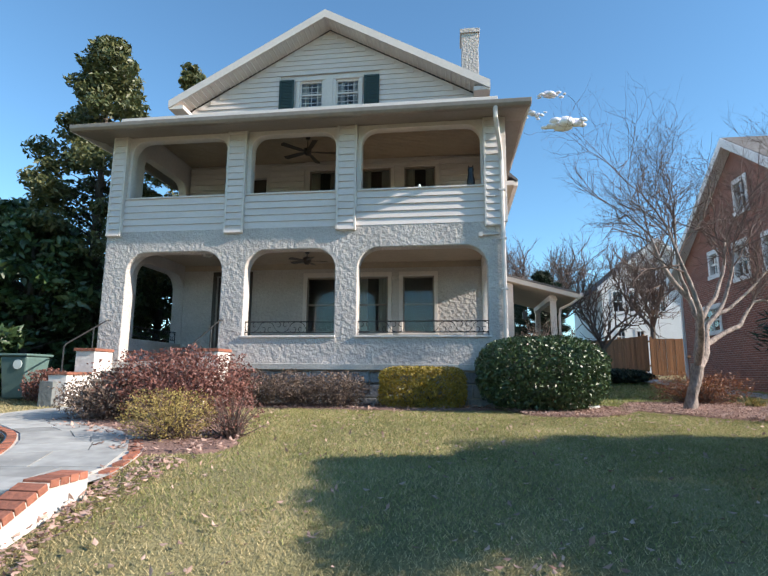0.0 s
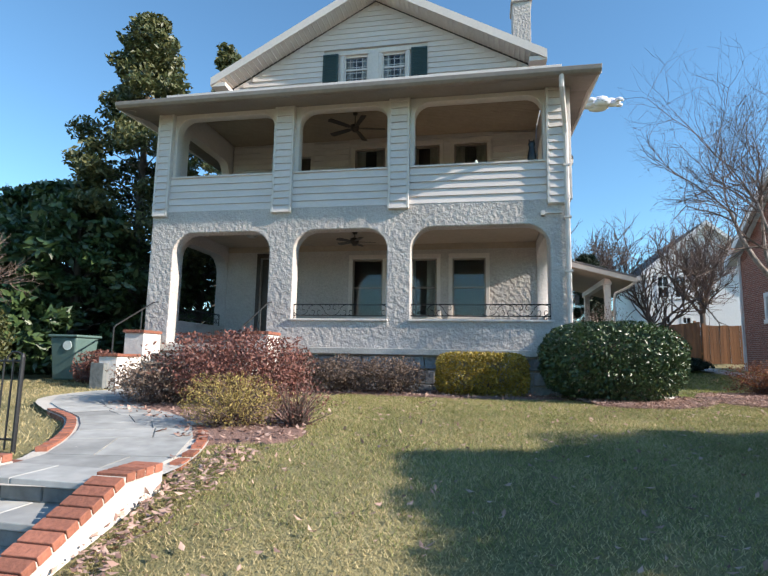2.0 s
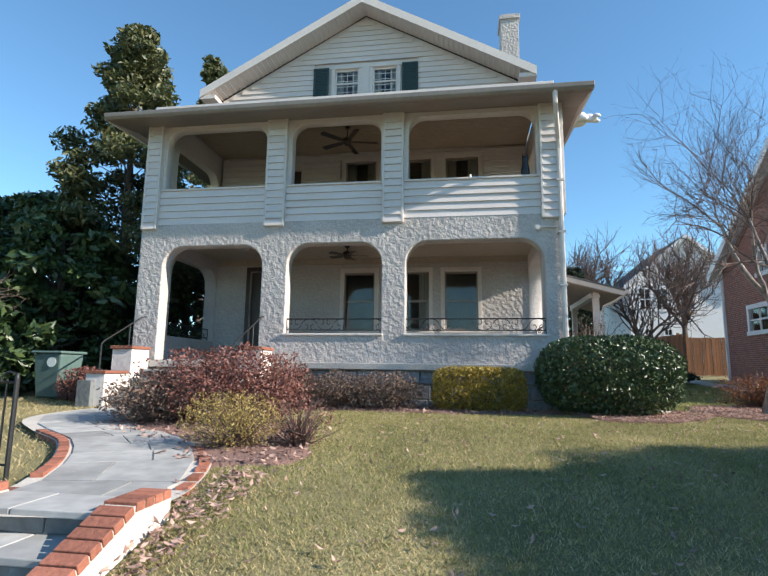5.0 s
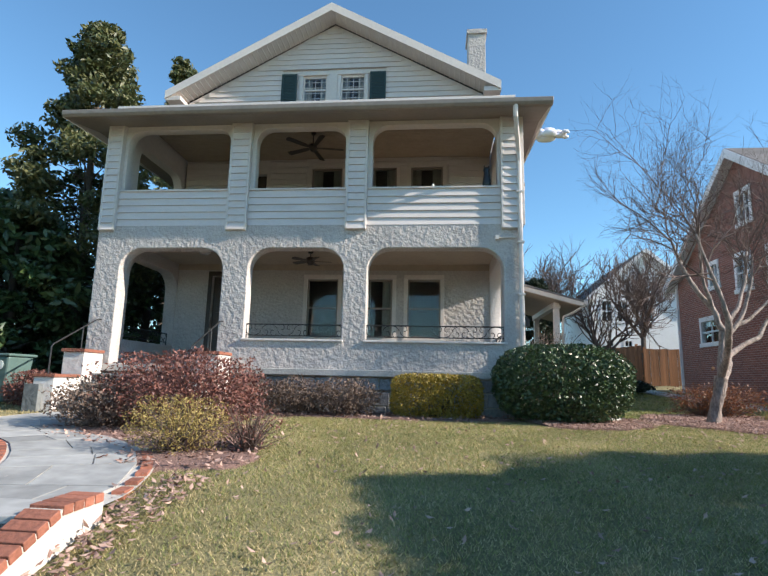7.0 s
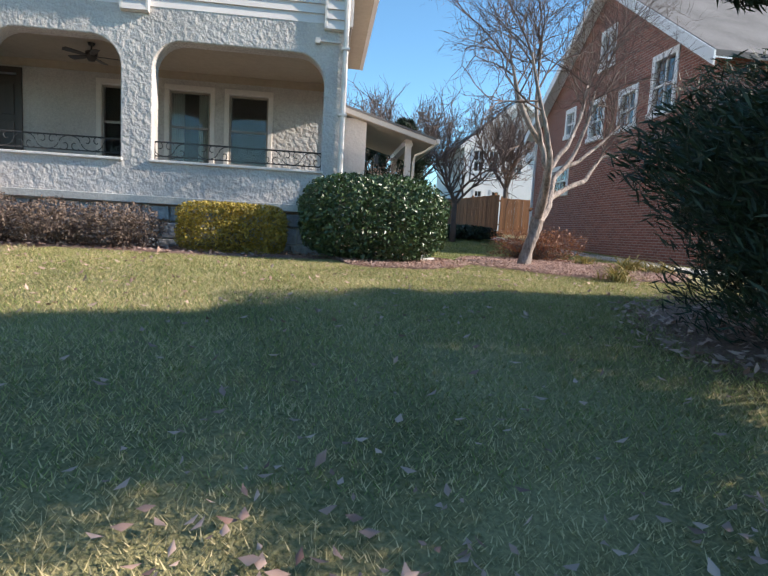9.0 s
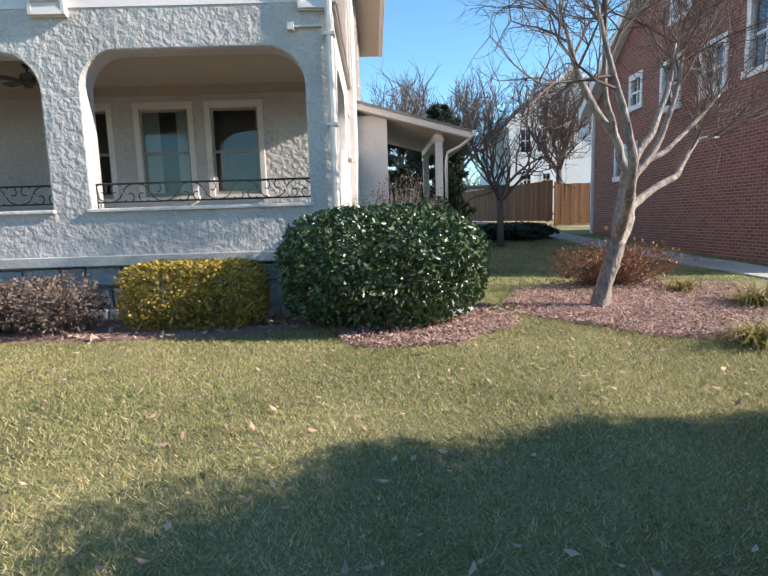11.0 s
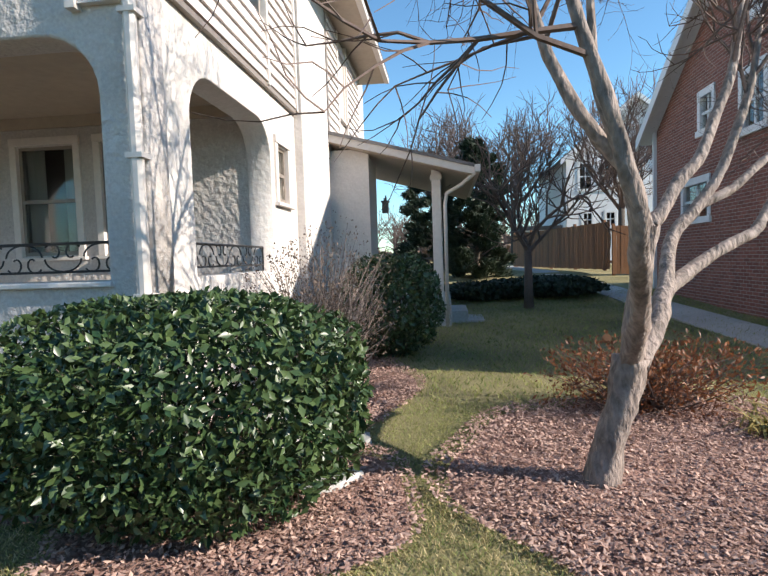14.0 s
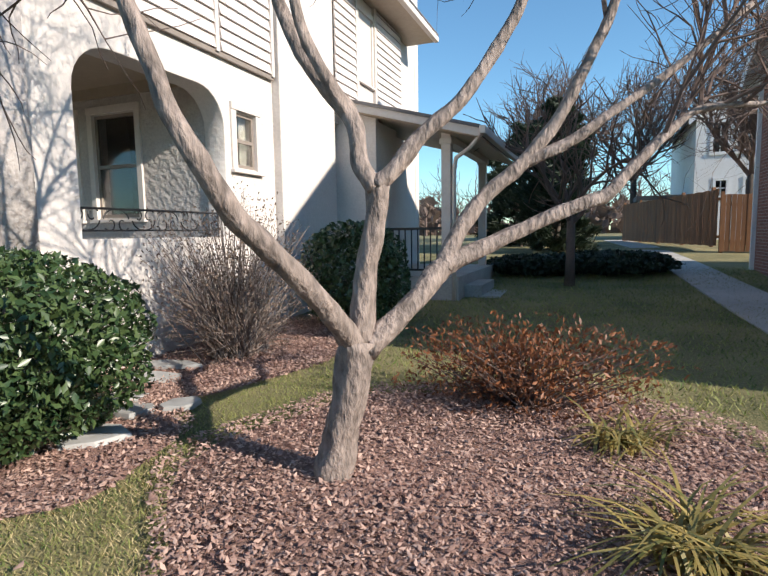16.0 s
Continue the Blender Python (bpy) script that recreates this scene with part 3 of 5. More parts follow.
for k, (a, b, c, d) in enumerate(LOW_WIN):
    sash_window(a, b, c, d, B, curtain=k == 1)
for a, b, c, d in UP_WIN:
    sash_window(a, b, c, d, B - 0.02)
sash_window(-4.72, -3.97, 9.72, 10.6, GY, bars=True)
sash_window(-3.57, -2.82, 9.72, 10.6, GY, bars=True)
part(boxes("gable_window_casing", [(-4.84, -2.7, GY - 0.05, GY + 0.015, 10.62, 10.74), (-3.88, -3.66, GY - 0.055, GY + 0.015, 9.6, 10.62)], TRIM))
sash_window(14.72, 15.22, 3.42, 4.22, 0, turn=pose(XR, 0, 0, 0, 0, 90), wide=0.1, deep=0.02)
for x0 in (-5.36, -2.68):
    s = part(boxes("shutter", [(x0, x0 + 0.05, GY - 0.075, GY - 0.035, 9.5, 10.66), (x0 + 0.42, x0 + 0.47, GY - 0.075, GY - 0.035, 9.5, 10.66), (x0, x0 + 0.47, GY - 0.073, GY - 0.037, 10.6, 10.66)] + [(x0 + 0.05, x0 + 0.42, GY - 0.068, GY - 0.04, z, z + 0.035) for z in np.arange(9.5, 10.6, 0.05)], SHUTTER), "dark green louvred shutter")
# doors
d = part(boxes("front_door", [(DOOR[0] + 0.02, DOOR[1] - 0.02, B + 0.08, B + 0.13, DOOR[2], DOOR[3] - 0.02)] + [(x, x + 0.34, B + 0.06, B + 0.08, z, z + h) for x in (DOOR[0] + 0.12, DOOR[0] + 0.55) for z, h in ((2.05, 0.6), (2.8, 0.6), (3.55, 0.65))], DARKWOOD, bevel=0.008), "dark panelled front door")
part(boxes("door_casing", [(DOOR[0] - 0.1, DOOR[0], B - 0.04, B + 0.1, FLOOR, DOOR[3] + 0.1), (DOOR[1], DOOR[1] + 0.1, B - 0.04, B + 0.1, FLOOR, DOOR[3] + 0.1), (DOOR[0] - 0.1, DOOR[1] + 0.1, B - 0.041, B + 0.1, DOOR[3], DOOR[3] + 0.12)], DARKWOOD))
part(boxes("upper_door", [(-6.29, -5.56, B + 0.1, B + 0.15, UPPER + 0.05, 7.39)], DARKWOOD))
part(boxes("door_casing", [(-6.4, -6.3, B - 0.05, B + 0.1, UPPER, 7.5), (-5.55, -5.45, B - 0.05, B + 0.1, UPPER, 7.5), (-6.4, -5.45, B - 0.051, B + 0.1, 7.4, 7.5)], TRIM))

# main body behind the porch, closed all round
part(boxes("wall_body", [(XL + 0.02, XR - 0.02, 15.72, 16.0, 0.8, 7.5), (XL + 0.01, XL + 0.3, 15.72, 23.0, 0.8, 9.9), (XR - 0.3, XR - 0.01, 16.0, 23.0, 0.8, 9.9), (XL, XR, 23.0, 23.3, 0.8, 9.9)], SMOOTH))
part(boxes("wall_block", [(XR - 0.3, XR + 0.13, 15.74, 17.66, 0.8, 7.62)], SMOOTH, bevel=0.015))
part(boxes("wall_bay", [(XR - 0.25, XR + 0.10, 17.66, 21.5, 4.6, 7.4)], TRIM))
siding("siding_panel", (XR + 0.135, 17.7, 0), 90, 0.95, 4.9, 7.4, 0.162)
siding("siding_panel", (XR + 0.135, 19.8, 0), 90, 1.6, 4.9, 7.4, 0.162)
part(boxes("bay_trim", [(XR + 0.1, XR + 0.17, y, y + 0.12, 4.85, 7.42) for y in (18.66, 19.66)], TRIM))
sash_window(18.85, 19.6, 5.7, 7.1, 0, turn=pose(XR + 0.10, 0, 0, 0, 0, 90), curtain=False)
part(boxes("bay_eave", [(XR - 0.1, XR + 0.78, 16.0, 22.3, 7.42, 7.46)], CEILING))
part(boxes("bay_gutter", [(XR + 0.78, XR + 0.9, 16.0, 22.3, 7.40, 7.54), (XR - 0.1, XR + 0.78, 15.96, 16.0, 7.42, 7.56)], TRIM, bevel=0.01))
part(plate("bay_roof", [(XR + 0.9, 7.54), (XR + 0.9, 7.6), (XR - 0.5, 9.0), (XR - 0.5, 8.5)], [], 6.3, SHINGLE, None, pose(0, 15.98, 0)))

# chimney
ch = part(boxes("chimney", [(0.32, 0.88, 16.5, 17.3, 9.4, 13.05), (0.27, 0.93, 16.45, 17.35, 13.05, 13.2), (0.42, 0.78, 16.6, 17.2, 13.2, 13.32)], STUCCO, bevel=0.01), "stuccoed chimney with a stepped cap")

# side porch
part(boxes("side_porch_wall", [(XR - 0.2, XR + 0.86, 17.95, 18.1, 0.9, 4.75), (XR + 0.71, XR + 0.86, 18.1, 19.1, 0.9, 4.6)], SMOOTH))
def side_roof():
    x0, x1, z0, z1 = XR + 0.1, 4.0, 5.08, 4.3
    for nm, d0, d1, y0, y1, mat in (("side_porch_roof", 0.0, 0.06, 17.62, 22.0, SHINGLE), ("side_porch_fascia", 0.045, 0.2, 17.66, 17.7, TRIM), ("side_porch_ceiling", 0.18, 0.22, 17.71, 22.0, CEILING)):
        bm = bmesh.new()
        pr = [(x0, z0 - d0), (x1, z1 - d0), (x1, z1 - d1), (x0, z0 - d1)]
        a = [bm.verts.new((x, y0, z)) for x, z in pr]
        b = [bm.verts.new((x, y1, z)) for x, z in pr]
        bm.faces.new(a), bm.faces.new(b[::-1])
        for i in range(4):
            bm.faces.new((a[i], a[(i + 1) % 4], b[(i + 1) % 4], b[i]))
        part(finish(nm, bm, mat))
    part(boxes("side_porch_gutter", [(x1 - 0.01, x1 + 0.1, 17.6, 22.0, z1 - 0.16, z1 - 0.02)], TRIM, bevel=0.012))


side_roof()
for y in (18.15, 21.6):
    part(boxes("porch_post", [(3.16, 3.34, y, y + 0.18, 1.2, 4.32), (3.13, 3.37, y - 0.03, y + 0.21, 4.1, 4.2)], TRIM, bevel=0.008))
part(boxes("porch_beam", [(3.15, 3.35, 18.33, 22.0, 4.14, 4.34)], TRIM))
part(boxes("side_porch_floor", [(XR - 0.1, 3.5, 18.11, 22.0, 0.9, 1.6)], CONCRETE))
part(boxes("side_steps", [(3.5, 3.85, 18.6, 20.0, 0.9, 1.4), (3.85, 4.2, 18.6, 20.0, 0.9, 1.2)], CONCRETE, bevel=0.01))
part(boxes("porch_rail", [(1.95, 3.16, 18.2, 18.25, 2.5, 2.55), (1.95, 3.16, 18.2, 18.25, 1.7, 1.74)] + [(x, x + 0.02, 18.21, 18.24, 1.74, 2.5) for x in np.arange(2.0, 3.1, 0.13)], IRON))
bm = bmesh.new()
tube(bm, [Vector(p) for p in ((4.02, 17.7, 4.15), (3.75, 17.9, 3.95), (3.46, 18.1, 3.82), (3.42, 18.12, 3.6), (3.42, 18.12, 1.0))], [0.04] * 5, 8)
part(finish("downspout", bm, TRIM, smooth=True))
bm = bmesh.new()
tube(bm, [Vector(p) for p in ((2.25, 18.05, 3.75), (2.25, 17.9, 3.8), (2.25, 17.82, 3.7))], [0.012] * 3, 6)
box(bm, 2.19, 2.31, 17.76, 17.88, 3.45, 3.66), box(bm, 2.17, 2.33, 17.74, 17.9, 3.66, 3.69), box(bm, 2.22, 2.28, 17.79, 17.85, 3.69, 3.74)
part(finish("porch_lantern", bm, IRON))

# corner downspout with its brackets
bm = bmesh.new()
sx, sy = XR - 0.02, F - 0.07
tube(bm, [Vector(p) for p in ((sx - 0.15, EY + 0.03, 7.22), (sx - 0.15, EY + 0.05, 7.0), (sx - 0.02, F - 0.15, 6.5), (sx, sy, 6.3), (sx, sy, 1.0))], [0.05] * 5, 8)
for z in (2.3, 3.4, 4.5, 5.6):
    box(bm, sx - 0.07, sx + 0.07, sy - 0.055, F + 0.02, z, z + 0.04)
part(finish("downspout", bm, TRIM, smooth=False), "cream painted corner downspout")
part(boxes("flag_bracket", [(0.55, 0.95, F - 0.06, F + 0.01, 4.62, 4.64), (0.52, 0.6, F - 0.09, F + 0.01, 4.58, 4.67)], TRIM))

# ledges and water table
part(boxes("ledge", [(a - 0.02, b + 0.02, F - 0.05, F + 0.4, 2.40, 2.445) for a, b in BAYS[1:]], SMOOTH, bevel=0.01))
part(boxes("water_table", [(-4.82, -2.63, F - 0.1, F + 0.02, 1.70, 1.76), (-2.22, XR + 0.02, F - 0.1, F + 0.02, 1.70, 1.76)], CONCRETE, bevel=0.01))
part(boxes("foundation", [(XL + 0.05, XR - 0.03, F + 0.06, F + 0.3, 0.5, 1.72), (XR - 0.32, XR - 0.02, F + 0.3, 15.7, 0.5, 1.72)], MORTAR))

# iron railings with scrolls
def railing(x0, x1, z0, z1, m):
    bm = bmesh.new()
    tube(bm, [Vector((x0, 0, z1)), Vector((x1, 0, z1))], [0.014] * 2, 6)
    tube(bm, [Vector((x0, 0, z0)), Vector((x1, 0, z0))], [0.011] * 2, 6)
    for x in (x0 + 0.02, x1 - 0.02):
        tube(bm, [Vector((x, 0, z0 - 0.12)), Vector((x, 0, z1))], [0.012] * 2, 6)
    n = max(2, round((x1 - x0) / 0.36))
    for i in range(n):
        c, s = x0 + (x1 - x0) * (i + 0.5) / n, (-1) ** i
        h = z1 - z0
        for d in (1, -1):
            pts = []
            for k in range(15):
                a = k / 14 * 4.6
                r = 0.40 * h * (1 - 0.16 * a)
                pts.append(Vector((c + d * (0.085 + r * math.cos(a + 0.6) * 0.9), 0, (z0 + z1) / 2 + s * (0.04 + r * math.sin(a + 0.6)))))
            tube(bm, pts, [0.008] * 15, 5)
            arch = [Vector((c + d * (0.01 + 0.16 * math.sin(q)), 0, (z0 + z1) / 2 - s * h * 0.48 * math.cos(q))) for q in np.linspace(0, 1.5, 6)]
            tube(bm, arch, [0.008] * 6, 5)
    ob = finish("porch_railing", bm, IRON)
    ob.matrix_basis = m
    part(ob, "black wrought iron railing with scrolls")


for a, b in BAYS[1:]:
    railing(a, b, 2.53, 2.77, pose(0, F + 0.16, 0))
railing(SIDE[0], SIDE[1], 2.53, 2.77, pose(XR - 0.17, 0, 0, 0, 0, 90))
railing(SIDE[0], SIDE[1], 2.53, 2.77, pose(XL + 0.17, 0, 0, 0, 0, 90))


def ceiling_fan(x, y, z, drop, r):
    fan = empty("ceiling_fan", x, y, z, "dark bronze ceiling fan with five blades under the porch ceiling", "ceiling fan", "porch fans")
    bm = bmesh.new()
    tube(bm, [Vector((0, 0, 0)), Vector((0, 0, -0.05))], [0.07, 0.05], 12)
    tube(bm, [Vector((0, 0, -0.05)), Vector((0, 0, -drop))], [0.014, 0.014], 8)
    tube(bm, [Vector((0, 0, -drop)), Vector((0, 0, -drop - 0.03)), Vector((0, 0, -drop - 0.13)), Vector((0, 0, -drop - 0.2))], [0.05, 0.11, 0.1, 0.05], 16)
    finish("motor", bm, DARKWOOD, fan, smooth=True)
    for k in range(5):
        bm = bmesh.new()
        vs = [(0.1, -0.03), (0.22, -0.06), (r, -0.075), (r + 0.03, 0.0), (r, 0.075), (0.22, 0.06), (0.1, 0.03)]
        top = [bm.verts.new((px, py, -drop - 0.1 + py * 0.18)) for px, py in vs]
        bot = [bm.verts.new((px, py, -drop - 0.11 + py * 0.18)) for px, py in vs]
        bm.faces.new(top), bm.faces.new(bot[::-1])
        for i in range(7):
            bm.faces.new((top[i], bot[i], bot[(i + 1) % 7], top[(i + 1) % 7]))
        bl = finish("blade", bm, DARKWOOD, fan)
        bl.matrix_basis = pose(0, 0, 0, 0, 0, 72 * k + 12)


ceiling_fan(-3.85, 12.9, 7.845, 0.3, 0.76)
ceiling_fan(-3.8, 13.0, 4.74, 0.14, 0.5)
bm = bmesh.new()
tube(bm, [Vector((-6.5, 12.9, 4.74)), Vector((-6.5, 12.9, 4.69)), Vector((-6.5, 12.9, 4.64))], [0.13, 0.15, 0.09], 16)
tagged(finish("ceiling_light", bm, CONCRETE, smooth=True), "flush round porch light on the ceiling", "light")

# ornament on the upper parapet
bm = bmesh.new()
tube(bm, [Vector((0.38, F + 0.15, z)) for z in (5.785, 5.82, 5.95, 6.08, 6.14, 6.2, 6.25)], [0.075, 0.095, 0.09, 0.065, 0.06, 0.075, 0.05], 12)
for dx in (-0.04, 0.04):
    tube(bm, [Vector((0.38 + dx, F + 0.15, 6.22)), Vector((0.38 + dx * 1.3, F + 0.15, 6.31))], [0.025, 0.004], 6)
tagged(finish("ornament", bm, DARKSET, smooth=True), "black sitting cat ornament on the porch parapet", "ornament")
bm = bmesh.new()
tube(bm, [Vector((-0.78, F + 0.15, z)) for z in (5.785, 5.8, 5.86, 5.9)], [0.03, 0.035, 0.03, 0.02], 10)
tagged(finish("small_ornament", bm, PALEMARK, smooth=True), "small white ornament on the parapet cap", "ornament")

# porch steps and piers
steps = empty("porch_steps", -6.55, 10.4, 0.85, "stone porch steps between two brick-capped piers", "steps")
SX0, SX1 = -7.78, -5.42
for i in range(5):
    z1 = FLOOR - 0.003 - 0.18 * (i + 1)
    y0 = F - 0.125 - 0.3 * (i + 1)
    t = boxes("tread", [(SX0, SX1, y0 - 0.03, y0 + 0.3, z1 - 0.05, z1)], FLAG, bevel=0.008)
    hold(t, steps)
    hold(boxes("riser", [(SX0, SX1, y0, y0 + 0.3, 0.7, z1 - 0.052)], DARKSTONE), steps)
for x in (SX0 - 0.46, SX1 + 0.005):
    hold(boxes("pier", [(x, x + 0.45, F - 0.75, F - 0.13, 0.6, 2.06), (x + 0.02, x + 0.43, F - 1.5, F - 0.752, 0.6, 1.55)], SMOOTH, bevel=0.01), steps)
    hold(boxes("pier_cap", [(x - 0.03 + k * 0.103, x + 0.065 + k * 0.103, F - 0.79, F - 0.122, 2.062, 2.125) for k in range(5)] + [(x - 0.01 + k * 0.095, x + 0.08 + k * 0.095, F - 1.53, F - 0.795, 1.552, 1.61) for k in range(5)], BRICK, bevel=0.006), steps)
for x in (SX0 - 0.2, SX1 + 0.2):
    bm = bmesh.new()
    tube(bm, [Vector(p) for p in ((x, F - 1.45, 1.6), (x, F - 1.45, 2.12), (x, F - 1.4, 2.18), (x, F - 0.2, 2.78), (x, F - 0.05, 2.8))], [0.016] * 5, 6)
    tube(bm, [Vector((x, F - 0.6, 2.12)), Vector((x, F - 0.6, 2.6))], [0.014] * 2, 6)
    hold(finish("handrail", bm, IRON), steps)

# ---- beds of mulch ----
BEDS = [(5.35, 11.3, 1.95, 2.05, 0.2), (2.0, 10.75, 1.15, 1.3, 0.1), (1.75, 13.6, 1.25, 2.2, 0.0), (-2.0, 10.75, 3.3, 0.62, 0.0), (-4.7, 7.9, 1.85, 1.25, -0.65), (-3.35, 6.15, 0.8, 0.75, 0.0), (6.3, 5.6, 3.0, 2.4, 0.3)]


def gz(x, y):
    return float(ground_z(x, y))


def build_bed(bed):
    bm = bmesh.new()
    cx, cy, rx, ry, turn = bed
    c, s = math.cos(turn), math.sin(turn)
    rings = []
    for k in range(9):
        f = k / 8
        ring = []
        for i in range(48):
            a = 2 * math.pi * i / 48
            q = f * (1 + 0.06 * math.sin(3 * a + cx) + 0.04 * math.sin(7 * a + cy))
            u, w = rx * q * math.cos(a), ry * q * math.sin(a)
            x, y = cx + u * c - w * s, cy + u * s + w * c
            lift = 0.035 * (1 - f ** 4) + 0.012 * noise.noise(Vector((x * 4, y * 4, 0)))
            ring.append(bm.verts.new((x, y, gz(x, y) + lift - (0.02 if k == 8 else -0.012))))
        rings.append(ring)
    for a, b in zip(rings, rings[1:]):
        for i in range(48):
            j = (i + 1) % 48
            if a is rings[0]:
                continue
            bm.faces.new((a[i], a[j], b[j], b[i]))
    bm.faces.new(rings[1])
    tagged(finish("mulch_bed", bm, MULCH, smooth=True), "planting bed of bark mulch and dead leaves", "mulch bed", "planting beds", "structure")


for bed in BEDS:
    build_bed(bed)


def litter(name, n, place, size, mat, label, seed, flat=0.35):
    """Loose leaves or chips lying on the ground."""
    rng = np.random.default_rng(seed)
    p = place(rng, n)
    p = np.concatenate([p, (ground_z(p[:, 0], p[:, 1]) + 0.045 + rng.uniform(0, 0.03, len(p)))[:, None]], 1)
    a = unit(np.concatenate([rng.normal(size=(len(p), 2)), rng.normal(size=(len(p), 1)) * flat], 1))
    s = unit(np.cross(a, np.concatenate([rng.normal(size=(len(p), 2)) * flat, np.ones((len(p), 1))], 1)))
    k = size * rng.uniform(0.5, 1.3, (len(p), 1))
    return tagged(cards(name, p, a * k, s * k * 0.5, mat, fold=0.5), label, "leaf litter", kind="stuff")


def in_beds(which):
    def place(rng, n):
        out = []
        for i in which:
            cx, cy, rx, ry, turn = BEDS[i]
            m = int(n * rx * ry / sum(BEDS[j][2] * BEDS[j][3] for j in which))
            r, a = np.sqrt(rng.uniform(0, 1.03, m)), rng.uniform(0, 2 * np.pi, m)
            q = r * (1 + 0.06 * np.sin(3 * a + cx) + 0.04 * np.sin(7 * a + cy))
            u, w = rx * q * np.cos(a), ry * q * np.sin(a)
            c, s = math.cos(turn), math.sin(turn)
            out.append(np.stack([cx + u * c - w * s, cy + u * s + w * c], 1))
        return np.concatenate(out)
    return place


litter("mulch_chips", 48000, in_beds((0, 1, 2)), 0.021, DEADLEAF, "bark chips and dry leaf fragments on the beds", 3)
litter("fallen_leaves", 3800, in_beds((3, 4, 5, 6)), 0.045, DEADLEAF, "fallen brown leaves under the shrubs", 4)


def lawn_leaves(rng, n):
    a = np.stack([rng.uniform(-3.4, 6, n), rng.uniform(1.5, 10, n)], 1)[: n // 2]
    b = np.stack([rng.normal(-2.85, 0.13, n // 4), rng.uniform(2.2, 5.2, n // 4)], 1)
    c = np.stack([rng.normal(0.9, 0.5, n // 4), rng.normal(2.6, 0.45, n // 4)], 1)
    d = np.stack([rng.normal(2.6, 0.7, n // 4), rng.normal(2.5, 0.5, n // 4)], 1)
    return np.concatenate([a, b, c, d])


litter("lawn_leaves", 2600, lawn_leaves, 0.032, DEADLEAF, "scattered dry leaves on the lawn", 5)


# ---- grass ----
def grass(name, n, x0, x1, y0, y1, h, w, mat, seed, label, power=1.0):
    rng = np.random.default_rng(seed)
    x, y = rng.uniform(x0, x1, n), y0 + (y1 - y0) * rng.uniform(0, 1, n) ** power
    keep = np.ones(n, bool)
    for bed in BEDS[:-1]:
        keep &= in_bed(x, y, bed) > 0.97
    keep &= ~((x > -4.7) & (x < -2.98) & (y < 4.6)) & ~((x > XL - 0.1) & (x < XR + 0.1) & (y > F - 0.1)) & ~((x < -3.3) & (walk_gap(x, y) < 0.72))
    x, y = x[keep], y[keep]
    clump = np.sin(x * 9 + 3 * np.sin(y * 5)) * np.sin(y * 8 + 2 * np.sin(x * 6))
    z = ground_z(x, y) + 0.006
    p = np.stack([x + 0.02 * clump, y, z], 1)
    return tagged(blades(name, p, h, w, 0.9, mat, seed=seed), label, "grass", kind="stuff")


WALK_LINE = ((-3.78, 3.72), (-4.0, 5.1), (-4.95, 6.5), (-6.0, 7.3), (-6.85, 8.1), (-6.95, 9.0), (-6.65, 9.95))


def walk_gap(x, y):
    """Distance from the middle line of the flagstone walk."""
    best = np.full(np.shape(x), 99.0)
    for (ax, ay), (bx, by) in zip(WALK_LINE, WALK_LINE[1:]):
        dx, dy = bx - ax, by - ay
        t = np.clip(((x - ax) * dx + (y - ay) * dy) / (dx * dx + dy * dy), 0, 1)
        best = np.minimum(best, np.hypot(x - ax - t * dx, y - ay - t * dy))
    return best


grass("lawn_grass", 230000, -3.3, 6.5, 1.6, 11.0, 0.030, 0.0065, BLADE, 11, "short dormant lawn grass, straw and green", 1.05)
grass("lawn_grass_green", 170000, -3.3, 6.5, 3.6, 13.0, 0.030, 0.0065, BLADEGREEN, 12, "short green lawn grass near the house", 0.85)
grass("lawn_grass_side", 22000, -11.0, -3.3, 3.5, 11.5, 0.045, 0.012, BLADE, 13, "straw-coloured lawn grass beside the walk")
grass("lawn_grass_back", 26000, 2.5, 9.5, 13.0, 24.0, 0.05, 0.014, BLADEGREEN, 14, "shaded green grass beside the house")


